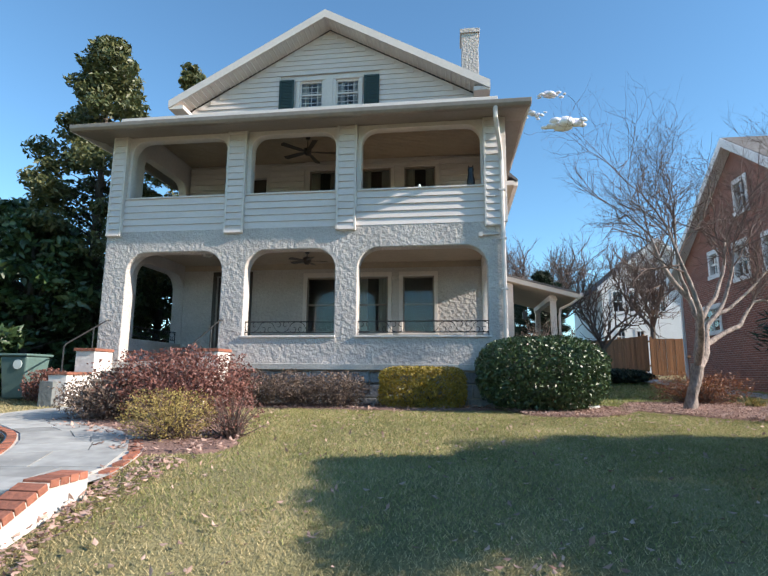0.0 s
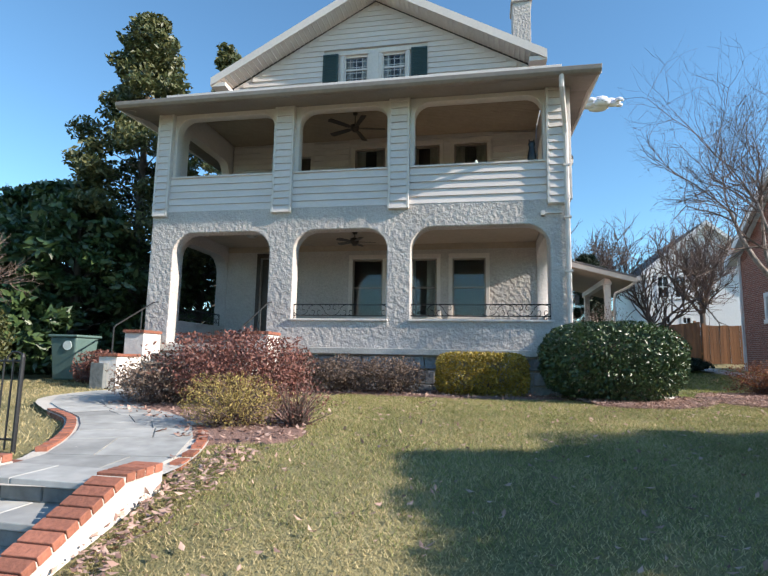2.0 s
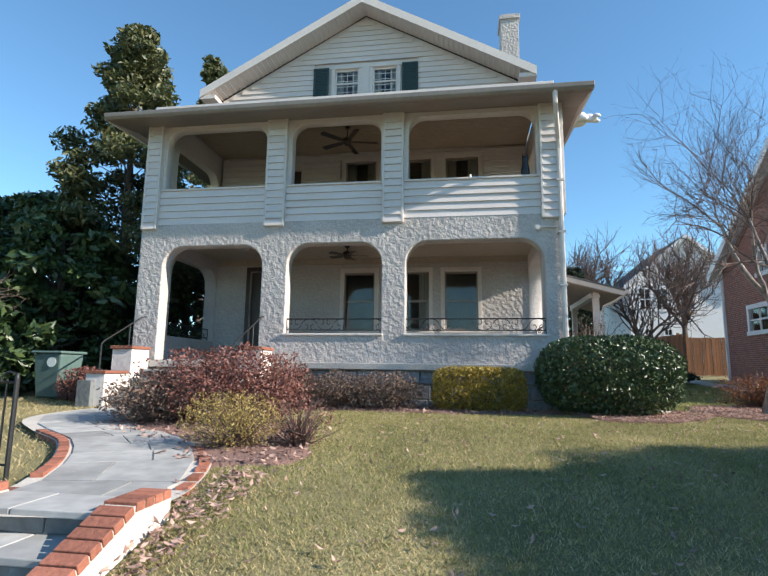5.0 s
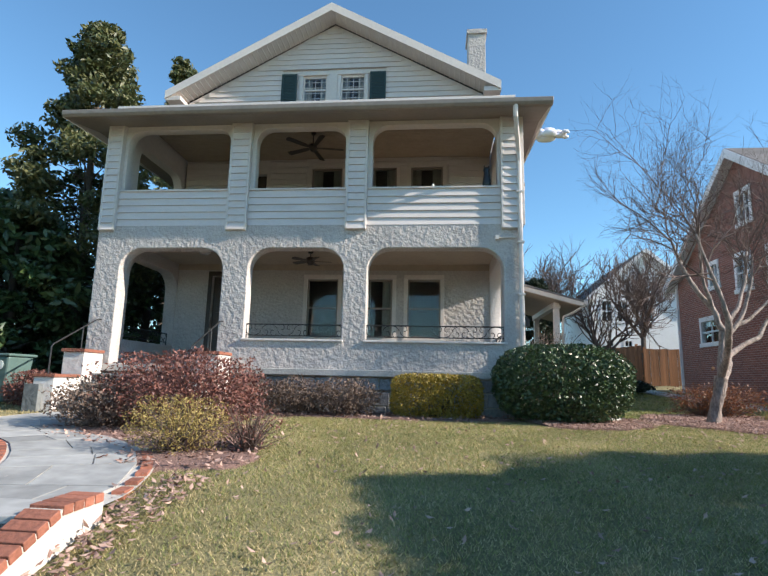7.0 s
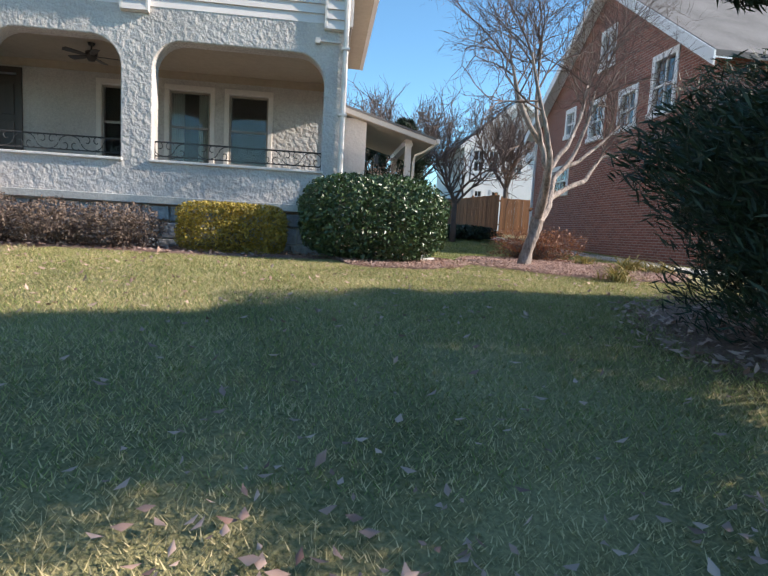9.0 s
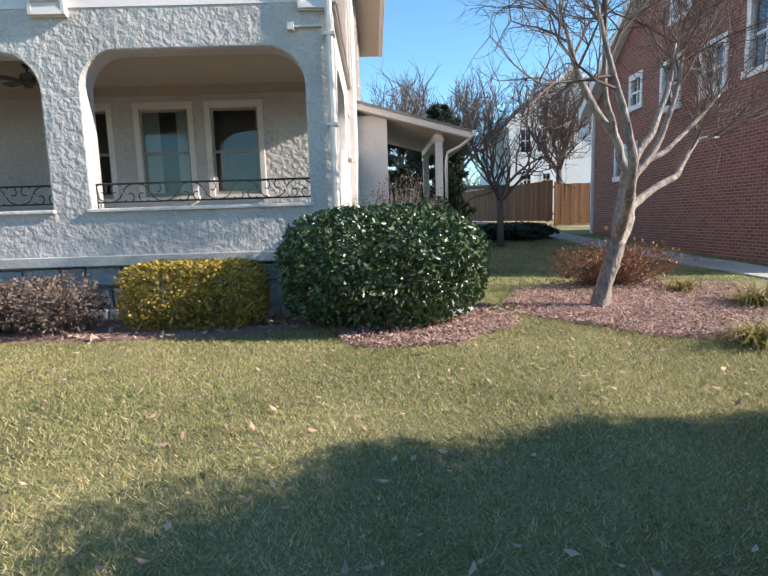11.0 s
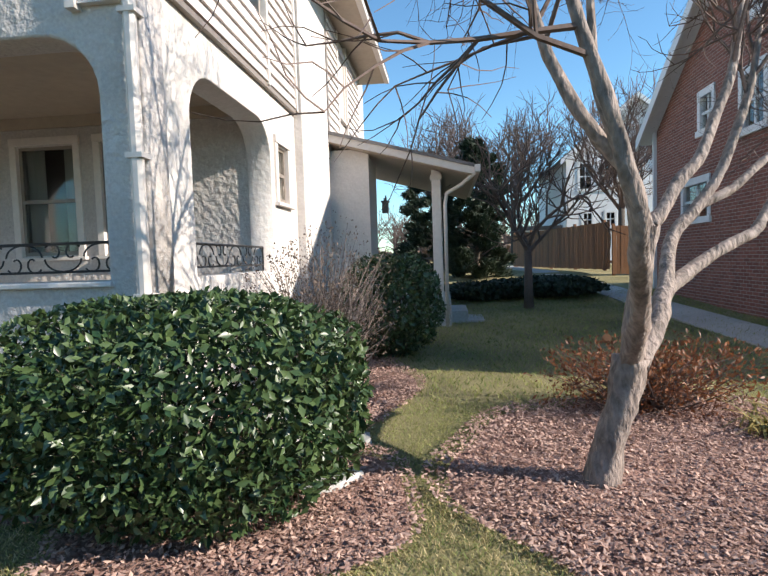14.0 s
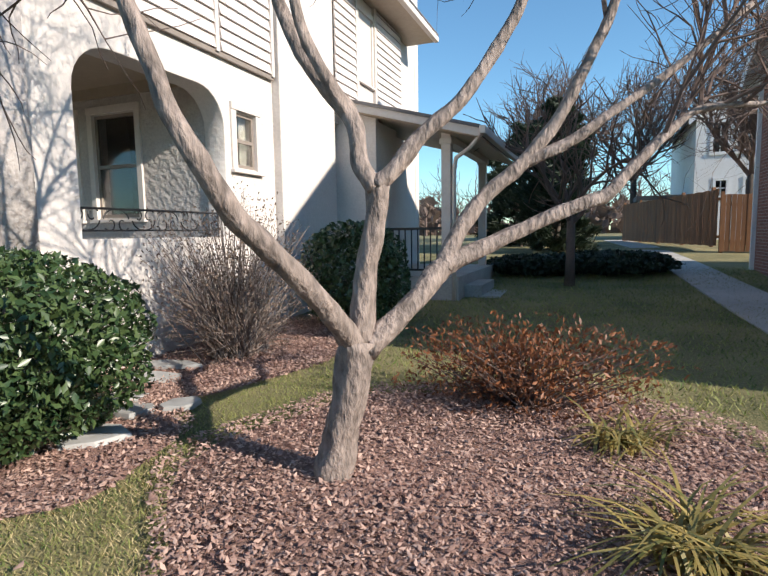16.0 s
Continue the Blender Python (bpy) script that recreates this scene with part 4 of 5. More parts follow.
# ---- shrubs ----
def shrub(name, label, category, c, radii, mat, n, leaf, square=2.0, twigs=0, twig_mat=None, rough=0.12, shell=0.5, seed=1, narrow=0.5, up=0.0, group="", core=True):
    """A shrub standing at c on the ground: leaves thick near a rounded outline of the given half-sizes, and stems from the base."""
    rng = np.random.default_rng(seed)
    z0 = gz(c[0], c[1])
    ob = empty(name, c[0], c[1], z0, label, category, group)
    d = unit(rng.normal(size=(n, 3)))
    rx, ry, rz = radii
    e = (np.abs(d) ** square).sum(1) ** (-1 / square)
    bumpy = np.array([noise.noise(Vector((v[0] * 3 + seed, v[1] * 3, v[2] * 3))) + 0.5 * noise.noise(Vector((v[0] * 8, v[1] * 8 + seed, v[2] * 8))) for v in d])
    f = (1 - shell * rng.uniform(0, 1, n) ** 2) * e * (1 + rough * bumpy)
    p = d * f[:, None] * np.array([rx, ry, rz]) + np.array([0, 0, rz * 1.02])
    p[:, 2] = np.maximum(p[:, 2], 0.03)
    a = unit(rng.normal(size=(n, 3)) + d * 0.7 + np.array([0, 0, up]))
    s = unit(np.cross(a, unit(rng.normal(size=(n, 3)) * 0.7 + d)))
    s = unit(np.cross(unit(d + rng.normal(size=(n, 3)) * 0.6), a))
    k = leaf * rng.uniform(0.6, 1.3, (n, 1))
    cards("leaves", p, a * k, s * k * narrow, mat, ob, fold=0.3)
    if twigs:
        bm = bmesh.new()
        for i in range(twigs):
            q = p[rng.integers(n)]
            b = Vector((rng.normal() * rx * 0.12, rng.normal() * ry * 0.12, -0.02))
            tip = Vector(q)
            m = b.lerp(tip, 0.5) + Vector(rng.normal(size=3)) * 0.06 * rx
            m.z += 0.1 * rz
            tube(bm, [b, m, tip], [0.009, 0.006, 0.002], 4)
        finish("stems", bm, twig_mat or TWIG, ob)
    return ob


shrub("holly_bush", "large clipped holly bush with glossy dark leaves", "bush", (1.62, 10.72), (1.22, 0.95, 0.70), HOLLY, 21000, 0.036, 3.0, 40, DARKBARK, 0.07, 0.42, 2)
shrub("golden_hedge", "low clipped golden-leaved hedge before the porch", "hedge", (-0.68, 10.75), (0.86, 0.42, 0.41), GOLD, 11000, 0.026, 5.0, 25, DARKBARK, 0.05, 0.4, 3)
shrub("green_bush", "rounded glossy green bush by the side wall", "bush", (2.55, 15.5), (0.78, 0.75, 0.78), HOLLY, 9000, 0.04, 2.4, 20, DARKBARK, 0.1, 0.45, 4)
shrub("wine_shrub", "broad wine-brown azalea shrub beside the walk", "shrub", (-4.5, 8.25), (1.22, 0.9, 0.56), WINE, 12500, 0.028, 2.3, 140, TWIG, 0.3, 0.7, 5, group="front shrubs")
shrub("wine_shrub", "low brown azalea shrub overhanging the walk", "shrub", (-5.55, 8.0), (0.75, 0.7, 0.36), BROWNTWIG, 5000, 0.026, 2.2, 120, TWIG, 0.3, 0.7, 6, group="front shrubs")
shrub("straw_shrub", "small straw-yellow shrub at the edge of the lawn", "shrub", (-3.55, 6.35), (0.58, 0.5, 0.31), GOLDPALE, 6500, 0.016, 2.3, 160, TWIG, 0.25, 0.8, 7, narrow=0.35, group="front shrubs")
shrub("bare_shrub", "small wine-brown bare twiggy shrub", "shrub", (-2.85, 6.6), (0.42, 0.4, 0.30), WINE, 600, 0.018, 2.2, 150, TWIG, 0.3, 0.8, 8, group="front shrubs")
for i, x in enumerate((-4.25, -3.3, -2.35)):
    shrub("brown_shrub", "dull brown winter shrub against the foundation", "shrub", (x, 10.6), (0.62, 0.45, 0.36), BROWNTWIG, 4200, 0.024, 2.3, 110, TWIG, 0.25, 0.7, 20 + i, group="foundation shrubs")
shrub("hedge", "small reddish brown hedge beside the porch steps", "hedge", (-8.75, 10.6), (0.5, 0.4, 0.36), WINE, 3200, 0.03, 3.5, 40, TWIG, 0.12, 0.6, 30)
shrub("azalea", "rust-leaved azalea spreading under the small tree", "shrub", (5.35, 12.75), (1.0, 0.62, 0.36), RUST, 4200, 0.028, 2.2, 260, TWIG, 0.45, 0.85, 31, narrow=0.38, up=0.6)
shrub("dormant_shrub", "leafless pinkish brown shrub by the side wall", "shrub", (1.95, 13.4), (0.85, 1.05, 0.95), BROWNTWIG, 5200, 0.018, 2.0, 620, BARK, 0.4, 0.8, 32, up=0.5)
shrub("low_hedge", "low dark spreading evergreen hedge", "hedge", (6.2, 23.0), (1.5, 1.4, 0.26), CONIFER, 7000, 0.07, 2.6, 0, None, 0.2, 0.5, 33)
shrub("low_hedge", "low dark spreading evergreen hedge", "hedge", (4.4, 22.4), (1.1, 0.9, 0.24), CONIFER, 4000, 0.07, 2.6, 0, None, 0.2, 0.5, 34)


def strap_clump(x, y, n, length, seed):
    rng = np.random.default_rng(seed)
    ob = empty("strap_leaf_clump", x, y, gz(x, y) + 0.02, "clump of arching green and straw strap leaves", "plant", "strap-leaf clumps")
    bm = bmesh.new()
    for i in range(n):
        a, L = rng.uniform(0, 2 * math.pi), length * rng.uniform(0.6, 1.2)
        d, sd = Vector((math.cos(a), math.sin(a), 0)), Vector((-math.sin(a), math.cos(a), 0))
        st = Vector((rng.normal() * 0.09, rng.normal() * 0.09, 0))
        arch, last = rng.uniform(0.5, 1.1), None
        for k in range(6):
            t = k / 5
            p = st + d * L * (0.15 * t + 0.75 * t * t) + Vector((0, 0, L * (1.05 * t - arch * t * t)))
            p.z = max(p.z, 0.01)
            w = 0.011 * (1 - t) ** 0.6 + 0.0015
            cur = (bm.verts.new(p - sd * w), bm.verts.new(p + sd * w))
            if last:
                bm.faces.new((last[0], last[1], cur[1], cur[0]))
            last = cur
    finish("blades", bm, LILY, ob)


strap_clump(6.35, 10.85, 150, 0.55, 1)
strap_clump(6.75, 10.6, 90, 0.5, 4)
strap_clump(6.1, 12.05, 90, 0.42, 2)
strap_clump(5.15, 9.15, 110, 0.45, 3)


# ---- trees ----
def twig_spray(bm, start, dirn, length, radius, depth, rng, up=0.25):
    """A branch that divides again and again into finer twigs."""
    pts, p, d = [start.copy()], start.copy(), dirn.normalized()
    n = 4
    for k in range(n):
        d = (d + Vector(rng.normal(size=3)) * 0.16 + Vector((0, 0, up * 0.15))).normalized()
        p = p + d * length / n
        pts.append(p.copy())
    tube(bm, pts, [radius * (1 - 0.6 * k / n) for k in range(n + 1)], 5 if radius > 0.012 else 4 if radius > 0.006 else 3)
    if depth:
        for k in range(1, n + 1):
            for r in range(2 if k == n or depth > 1 else 1):
                nd = (d * 0.9 + Vector(rng.normal(size=3)) * 0.62 + Vector((0, 0, up))).normalized()
                twig_spray(bm, pts[k], nd, length * rng.uniform(0.5, 0.72), radius * 0.5, depth - 1, rng, up)


def crape_tree():
    """The small pale-barked tree in the bed, three limbs from a low fork."""
    Y = 11.05
    limbs = (
        ((4.42, Y, 0.90, 0.135), (4.47, Y, 1.20, 0.105), (4.56, Y, 1.52, 0.10), (4.62, Y, 1.85, 0.115)),
        ((4.61, Y, 1.80, 0.085), (4.57, 10.78, 2.05, 0.072), (4.50, 10.50, 2.30, 0.064), (4.40, 10.24, 2.55, 0.062), (4.34, 10.09, 2.78, 0.056), (4.27, 10.03, 2.95, 0.05), (4.22, 10.0, 3.13, 0.045), (4.14, 9.98, 3.35, 0.04), (4.0, 9.95, 3.75, 0.032), (3.85, 9.95, 4.3, 0.022)),
        ((4.63, Y, 1.82, 0.085), (4.67, Y + 0.02, 2.23, 0.075), (4.72, Y + 0.03, 2.50, 0.075), (4.75, Y + 0.03, 2.74, 0.08)),
        ((4.74, Y, 2.70, 0.065), (4.65, Y, 2.86, 0.06), (4.61, Y + 0.02, 3.08, 0.06), (4.43, Y + 0.0, 3.31, 0.055), (4.25, Y + 0.0, 3.58, 0.05), (4.10, Y + 0.05, 3.95, 0.042), (4.0, Y + 0.2, 4.5, 0.03)),
        ((4.61, Y + 0.05, 3.06, 0.045), (4.50, Y - 0.08, 3.3, 0.042), (4.38, Y - 0.15, 3.6, 0.036), (4.33, Y - 0.2, 4.1, 0.028), (4.35, Y - 0.2, 4.8, 0.018)),
        ((4.75, Y, 2.72, 0.06), (4.84, Y + 0.05, 2.82, 0.055), (5.00, Y + 0.15, 3.03, 0.05), (5.17, Y + 0.25, 3.20, 0.046), (5.34, Y + 0.4, 3.50, 0.042), (5.50, Y + 0.5, 3.85, 0.036), (5.62, Y + 0.6, 4.4, 0.026)),
        ((4.66, Y, 1.78, 0.088), (4.90, 11.32, 2.07, 0.078), (5.02, 11.50, 2.25, 0.075), (5.25, 11.70, 2.37, 0.06), (5.51, 11.88, 2.50, 0.055), (5.78, 12.0, 2.62, 0.053), (5.96, 12.1, 2.69, 0.05), (6.10, 12.2, 2.86, 0.044), (6.30, 12.35, 3.07, 0.038), (6.53, 12.5, 3.26, 0.03), (6.95, 12.7, 3.3, 0.02)),
        ((5.01, 11.48, 2.23, 0.066), (5.08, 11.62, 2.46, 0.062), (5.20, 11.80, 2.68, 0.057), (5.43, 11.92, 2.90, 0.053), (5.63, 12.0, 3.16, 0.048), (5.81, 12.1, 3.53, 0.043), (5.98, 12.2, 3.95, 0.034), (6.1, 12.3, 4.5, 0.024)),
        ((5.43, 11.92, 2.90, 0.042), (5.72, 12.0, 3.03, 0.04), (5.95, 12.1, 3.2, 0.036), (6.35, 12.3, 3.5, 0.029), (6.8, 12.5, 3.9, 0.02)),
    )
    ob = empty("crape_tree", 4.47, Y, 0.92, "small leafless tree with pale mottled bark in a mulch bed", "tree")
    rng = np.random.default_rng(8)
    for k, ctrl in enumerate(limbs):
        bm = bmesh.new()
        pts, rad = smooth_path(ctrl, 6)
        tube(bm, pts, [r * (1.0 if k == 0 else 0.86) for r in rad], 14, 0.3)
        limb = hold(finish("trunk" if k == 0 else "limb", bm, BARK, smooth=True), ob)
    bm = bmesh.new()
    for ctrl in (limbs[1], limbs[3], limbs[4], limbs[5], limbs[6], limbs[7], limbs[8]):
        pts, rad = smooth_path(ctrl, 3)
        for i in range(len(pts) * 4 // 5, len(pts)):
            d = pts[i] - pts[i - 1]
            for r in range(2 if i == len(pts) - 1 else 1):
                twig_spray(bm, pts[i], d.normalized() * 0.8 + Vector(rng.normal(size=3)) * 0.5 + Vector((0, 0, 0.5)), rng.uniform(0.8, 1.3) * (1.4 if i == len(pts) - 1 else 1.0), min(0.018, rad[i] * 0.6), 3 if i == len(pts) - 1 else 2, rng, 0.15)
    hold(finish("twigs", bm, TWIG), ob)
    # sawn stub on the left limb
    bm = bmesh.new()
    tube(bm, [Vector((4.45, Y - 0.05, 1.98)), Vector((4.44, Y - 0.11, 2.0))], [0.03, 0.026], 10)
    hold(finish("sawn_stub", bm, FENCEWOOD), ob)


crape_tree()


def bare_tree(x, y, height, radius, seed, label, depth=4, lean=(0, 0), mat=None):
    rng = np.random.default_rng(seed)
    z0 = gz(x, y)
    ob = empty("bare_tree", x, y, z0, label, "tree", "bare trees")
    fork = Vector((lean[0] * 0.35, lean[1] * 0.35, height * 0.32))
    bm = bmesh.new()
    tube(bm, [Vector((0, 0, -0.1)), Vector((lean[0] * 0.1, lean[1] * 0.1, height * 0.12)), fork], [radius * 1.25, radius, radius * 0.85], 10, 0.15)
    finish("trunk", bm, mat or DARKBARK, ob, smooth=True)
    bm = bmesh.new()
    for k in range(5):
        a = k * 2.4 + seed
        d = Vector((math.cos(a) * 0.55, math.sin(a) * 0.55, 0.9)) + Vector((*lean, 0)) * 0.05
        twig_spray(bm, fork - Vector((0, 0, 0.05 * k)), d, height * 0.36, radius * 0.6, depth, rng, 0.3)
    finish("branches", bm, TWIG, ob)
    return ob


bare_tree(5.4, 20.6, 4.8, 0.1, 41, "slender leafless tree on the side lawn", 2, (0, 0), TWIG)
bare_tree(11.5, 33.0, 8.5, 0.16, 42, "leafless tree before the white house", 3)
bare_tree(3.5, 38.0, 9.5, 0.18, 43, "leafless tree behind the side porch", 3)
bare_tree(8.0, 44.0, 11.0, 0.2, 44, "leafless tree in the distance", 3)
bare_tree(-10.6, 8.2, 3.2, 0.06, 45, "small leafless ornamental tree by the walk", 3, (0.5, 0), TWIG)


def evergreen_tree(name, label, x, y, height, spread, n, leaf, mat, seed, low=0.1, shape=1.0, trunk=0.22, clumps=60, droop=0.0, lean=0.0):
    """Trunk, limbs and a crown of leaf clumps at the limbs' ends, with gaps between."""
    rng = np.random.default_rng(seed)
    z0 = gz(x, y)
    ob = empty(name, x, y, z0, label, "tree")
    bm = bmesh.new()
    tube(bm, [Vector((0, 0, -0.15)), Vector((0.1, 0, height * 0.4)), Vector((lean, 0, height * 0.95))], [trunk, trunk * 0.7, 0.03], 10, 0.12)
    cent, reach = [], []
    for k in range(clumps):
        t = low + (0.99 - low) * (k + rng.uniform()) / clumps
        r = spread * min(1.0, (1.02 - t) ** 0.75 * shape * 1.35) * rng.uniform(0.45, 1.05)
        a = k * 2.399 + rng.normal() * 0.3
        c = Vector((math.cos(a) * r + lean * t, math.sin(a) * r, height * t - droop * r))
        tube(bm, [Vector((lean * t, 0, max(0.1, height * t - 0.35 * r))), Vector((math.cos(a) * r * 0.55 + lean * t, math.sin(a) * r * 0.55, height * t - 0.1 * r)), c], [max(0.012, trunk * 0.22 * (1 - t) + 0.012), 0.014, 0.005], 5)
        cent.append(c), reach.append(spread * rng.uniform(0.16, 0.30) * (1.15 - 0.5 * t))
    finish("trunk", bm, DARKBARK, ob)
    idx = rng.integers(0, clumps, n)
    c = np.array([tuple(v) for v in cent])[idx]
    rr = np.array(reach)[idx][:, None]
    off = unit(rng.normal(size=(n, 3))) * rng.uniform(0, 1, (n, 1)) ** 0.5 * np.array([1.25, 1.25, 0.7])
    p = c + off * rr
    p[:, 2] = np.maximum(p[:, 2], 0.05)
    out = unit(c * np.array([1, 1, 0]) + 1e-6)
    a = unit(rng.normal(size=(n, 3)) * (0.55 if mat is CONIFER else 1.0) + out * 0.9 + (np.array([0, 0, 0.55]) if mat is CONIFER else 0))
    s = unit(np.cross(a, rng.normal(size=(n, 3))))
    k = leaf * rng.uniform(0.6, 1.3, (n, 1))
    cards("foliage", p, a * k, s * k * (0.42 if mat is not CONIFER else 0.13), mat, ob, 0.2)
    return ob


evergreen_tree("juniper", "dark dense juniper with feathery sprays at the lawn's edge", 4.85, 4.45, 2.75, 2.1, 120000, 0.06, CONIFER, 51, 0.02, 1.3, 0.12, 62, -0.3)
evergreen_tree("juniper", "dark feathery juniper behind the lawn's edge", 7.3, 5.4, 3.3, 1.6, 45000, 0.07, CONIFER, 52, 0.05, 1.1, 0.14, 75, -0.25)
evergreen_tree("juniper", "tall feathery juniper beside the neighbouring lawn", 9.1, 6.0, 3.6, 1.5, 30000, 0.07, CONIFER, 56, 0.05, 1.1, 0.14, 80, -0.25)
evergreen_tree("juniper", "dark feathery juniper beside the street lawn", 5.4, 1.35, 3.3, 1.7, 45000, 0.07, CONIFER, 57, 0.03, 1.15, 0.14, 50, -0.25)
evergreen_tree("magnolia", "tall evergreen tree with open leafy crown", -11.3, 14.8, 11.6, 2.5, 30000, 0.10, MAGNOLIA, 54, 0.32, 1.0, 0.2, 85)
evergreen_tree("evergreen_tree", "tall evergreen tree behind the house", -15.2, 27.0, 18.0, 2.6, 16000, 0.14, MAGNOLIA, 55, 0.3, 0.9, 0.2, 60)
for i, (x, y, h, s) in enumerate(((-11.9, 13.2, 5.0, 2.2), (-14.2, 15.0, 6.0, 2.8), (-10.6, 17.5, 6.2, 1.9), (-17.5, 17.0, 6.6, 3.2), (-12.8, 20.5, 7.0, 2.6))):
    ob = evergreen_tree("screen_tree", "dark dense evergreen screen beside the house", x, y, h, s, 15000, 0.15, HOLLY, 60 + i, 0.04, 1.4, 0.18, 70)
    tagged(ob, group="evergreen screen")
evergreen_tree("cypress", "dark narrow columnar evergreen behind the house", 4.6, 28.5, 5.4, 1.2, 34000, 0.16, CONIFER, 70, 0.02, 1.6, 0.12, 110)
evergreen_tree("cypress", "dark broad evergreen behind the side porch", 2.9, 32.0, 5.2, 1.5, 26000, 0.16, CONIFER, 71, 0.02, 1.6, 0.12, 60)
shrub("laurel", "yellow-green leafy shrub by the side lawn", "shrub", (-10.9, 9.4), (0.8, 0.7, 0.75), MAGNOLIA, 3500, 0.06, 2.2, 20, DARKBARK, 0.25, 0.7, 72)


def far_woods():
    rng = np.random.default_rng(80)
    bm = bmesh.new()
    for i in range(120):
        a = rng.uniform(-0.75, 0.75) if i < 90 else rng.uniform(0, 6.28)
        r = rng.uniform(62, 95)
        p = Vector((r * math.sin(a), r * math.cos(a), 1.0))
        h = rng.uniform(6, 11)
        tube(bm, [p, p + Vector((0, 0, h * 0.5))], [0.2, 0.12], 5)
        for k in range(9):
            q = p + Vector((0, 0, h * rng.uniform(0.25, 0.5)))
            d = Vector((*rng.normal(size=2), 1.2))
            twig_spray(bm, q, d, h * 0.3, 0.07, 1, rng)
    tagged(finish("far_woods", bm, TWIG), "distant band of leafless winter woods", "woods", kind="stuff")
    n = 26000
    a = rng.uniform(-np.pi, np.pi, n)
    r = rng.uniform(70, 100, n)
    p = np.stack([r * np.sin(a), r * np.cos(a), 1 + rng.uniform(0, 1, n) ** 1.3 * (3.5 + 1.5 * np.sin(a * 23) + np.sin(a * 57))], 1)
    d, s = unit(rng.normal(size=(n, 3))), unit(rng.normal(size=(n, 3)))
    tagged(cards("far_thicket", p, d * 0.9, s * 0.7, BROWNTWIG), "distant brown winter thicket", "woods", kind="stuff")


far_woods()


def small_cloud(x, y, z, wide, high, seed):
    """A small fair-weather puff far off: many soft lobes over a flattish foot."""
    rng = np.random.default_rng(seed)
    bm = bmesh.new()
    for k in range(22):
        u = rng.uniform(-1, 1)
        c = Vector((u * wide * 0.5, rng.normal() * wide * 0.12, high * (0.2 + rng.uniform(0, 0.55) * (1 - u * u))))
        rad = high * rng.uniform(0.16, 0.34) * (1.1 - abs(u) * 0.7)
        bmesh.ops.create_icosphere(bm, subdivisions=2, radius=rad, matrix=Matrix.Translation(c) @ Matrix.Diagonal((1.5, 1, 0.75, 1)))
    ob = finish("backdrop_cloud", bm, CLOUD, None, smooth=True)
    ob.matrix_basis = pose(x, y, z)
    tagged(ob, "small white fair-weather cloud in a blue sky", "cloud", kind="structure")


small_cloud(68, 318, 152, 24, 11, 1)
small_cloud(60, 312, 170, 16, 6, 2)
small_cloud(50, 318, 161, 14, 4.5, 3)

# ---- front steps ----
# the flight, shifted to its place at the end of this block
stair = empty("front_steps", -4.05, 3.2, 0.0, "bluestone garden steps with brick-capped stucco cheek walls", "steps")
for i in range(4):
    z1, y1 = 0.66 - 0.165 * i, 4.62 - 0.40 * i
    y0 = y1 - (0.40 if i else 0.42)
    for a, b in ((-4.62, -4.02), (-4.012, -3.53)) if i % 2 else ((-4.62, -4.2), (-4.192, -3.53)):
        hold(boxes("tread", [(a, b, y0 - 0.035, y1 - 0.002, z1 - 0.05, z1)], FLAG, bevel=0.008), stair)
    xs = [-4.62, -4.3, -3.95, -3.53]
    for a, b in zip(xs, xs[1:]):
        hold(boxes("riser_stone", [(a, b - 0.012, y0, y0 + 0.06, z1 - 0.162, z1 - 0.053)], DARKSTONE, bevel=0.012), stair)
    hold(boxes("mortar_bed", [(-4.62, -3.53, y0 + 0.02, y1 - 0.005, -0.3, z1 - 0.052)], MORTAR), stair)


def cheek(x0, x1):
    pr = [(4.62, -0.3), (2.5, -0.3), (2.5, -0.05), (4.2, 0.665), (4.62, 0.665)]
    hold(plate("cheek_wall", pr, [], x1 - x0 - 0.03, SMOOTH, None, pose(x1 - 0.015, 0, 0, 0, 0, 90)), stair)
    y, k = 4.6, 0
    while y > 2.5:
        s = 0.0 if y > 4.2 else math.atan2(0.715, 1.7)
        z = 0.672 if y > 4.2 else 0.672 - (4.2 - y) * 0.4206
        bm = bmesh.new()
        box(bm, x0, x1, -0.092, 0.0, 0.0, 0.06)
        br = finish("brick", bm, BRICK, None, 0.006)
        br.parent = stair
        br.matrix_basis = Matrix.Translation(-stair.location) @ pose(0, y, z, math.degrees(s), 0, 0)
        y -= 0.106 * math.cos(s)
        k += 1
    bm = bmesh.new()
    hold(plate("mortar_joint", [(4.6, 0.66), (4.2, 0.66), (2.5, -0.06), (2.5, -0.015), (4.2, 0.715), (4.6, 0.715)], [], x1 - x0 - 0.02, MORTAR, None, pose(x1 - 0.01, 0, 0, 0, 0, 90)), stair)


cheek(-3.53, -3.29)
cheek(-4.86, -4.62)
stair.location += Vector((0.27, -0.42, 0.07))

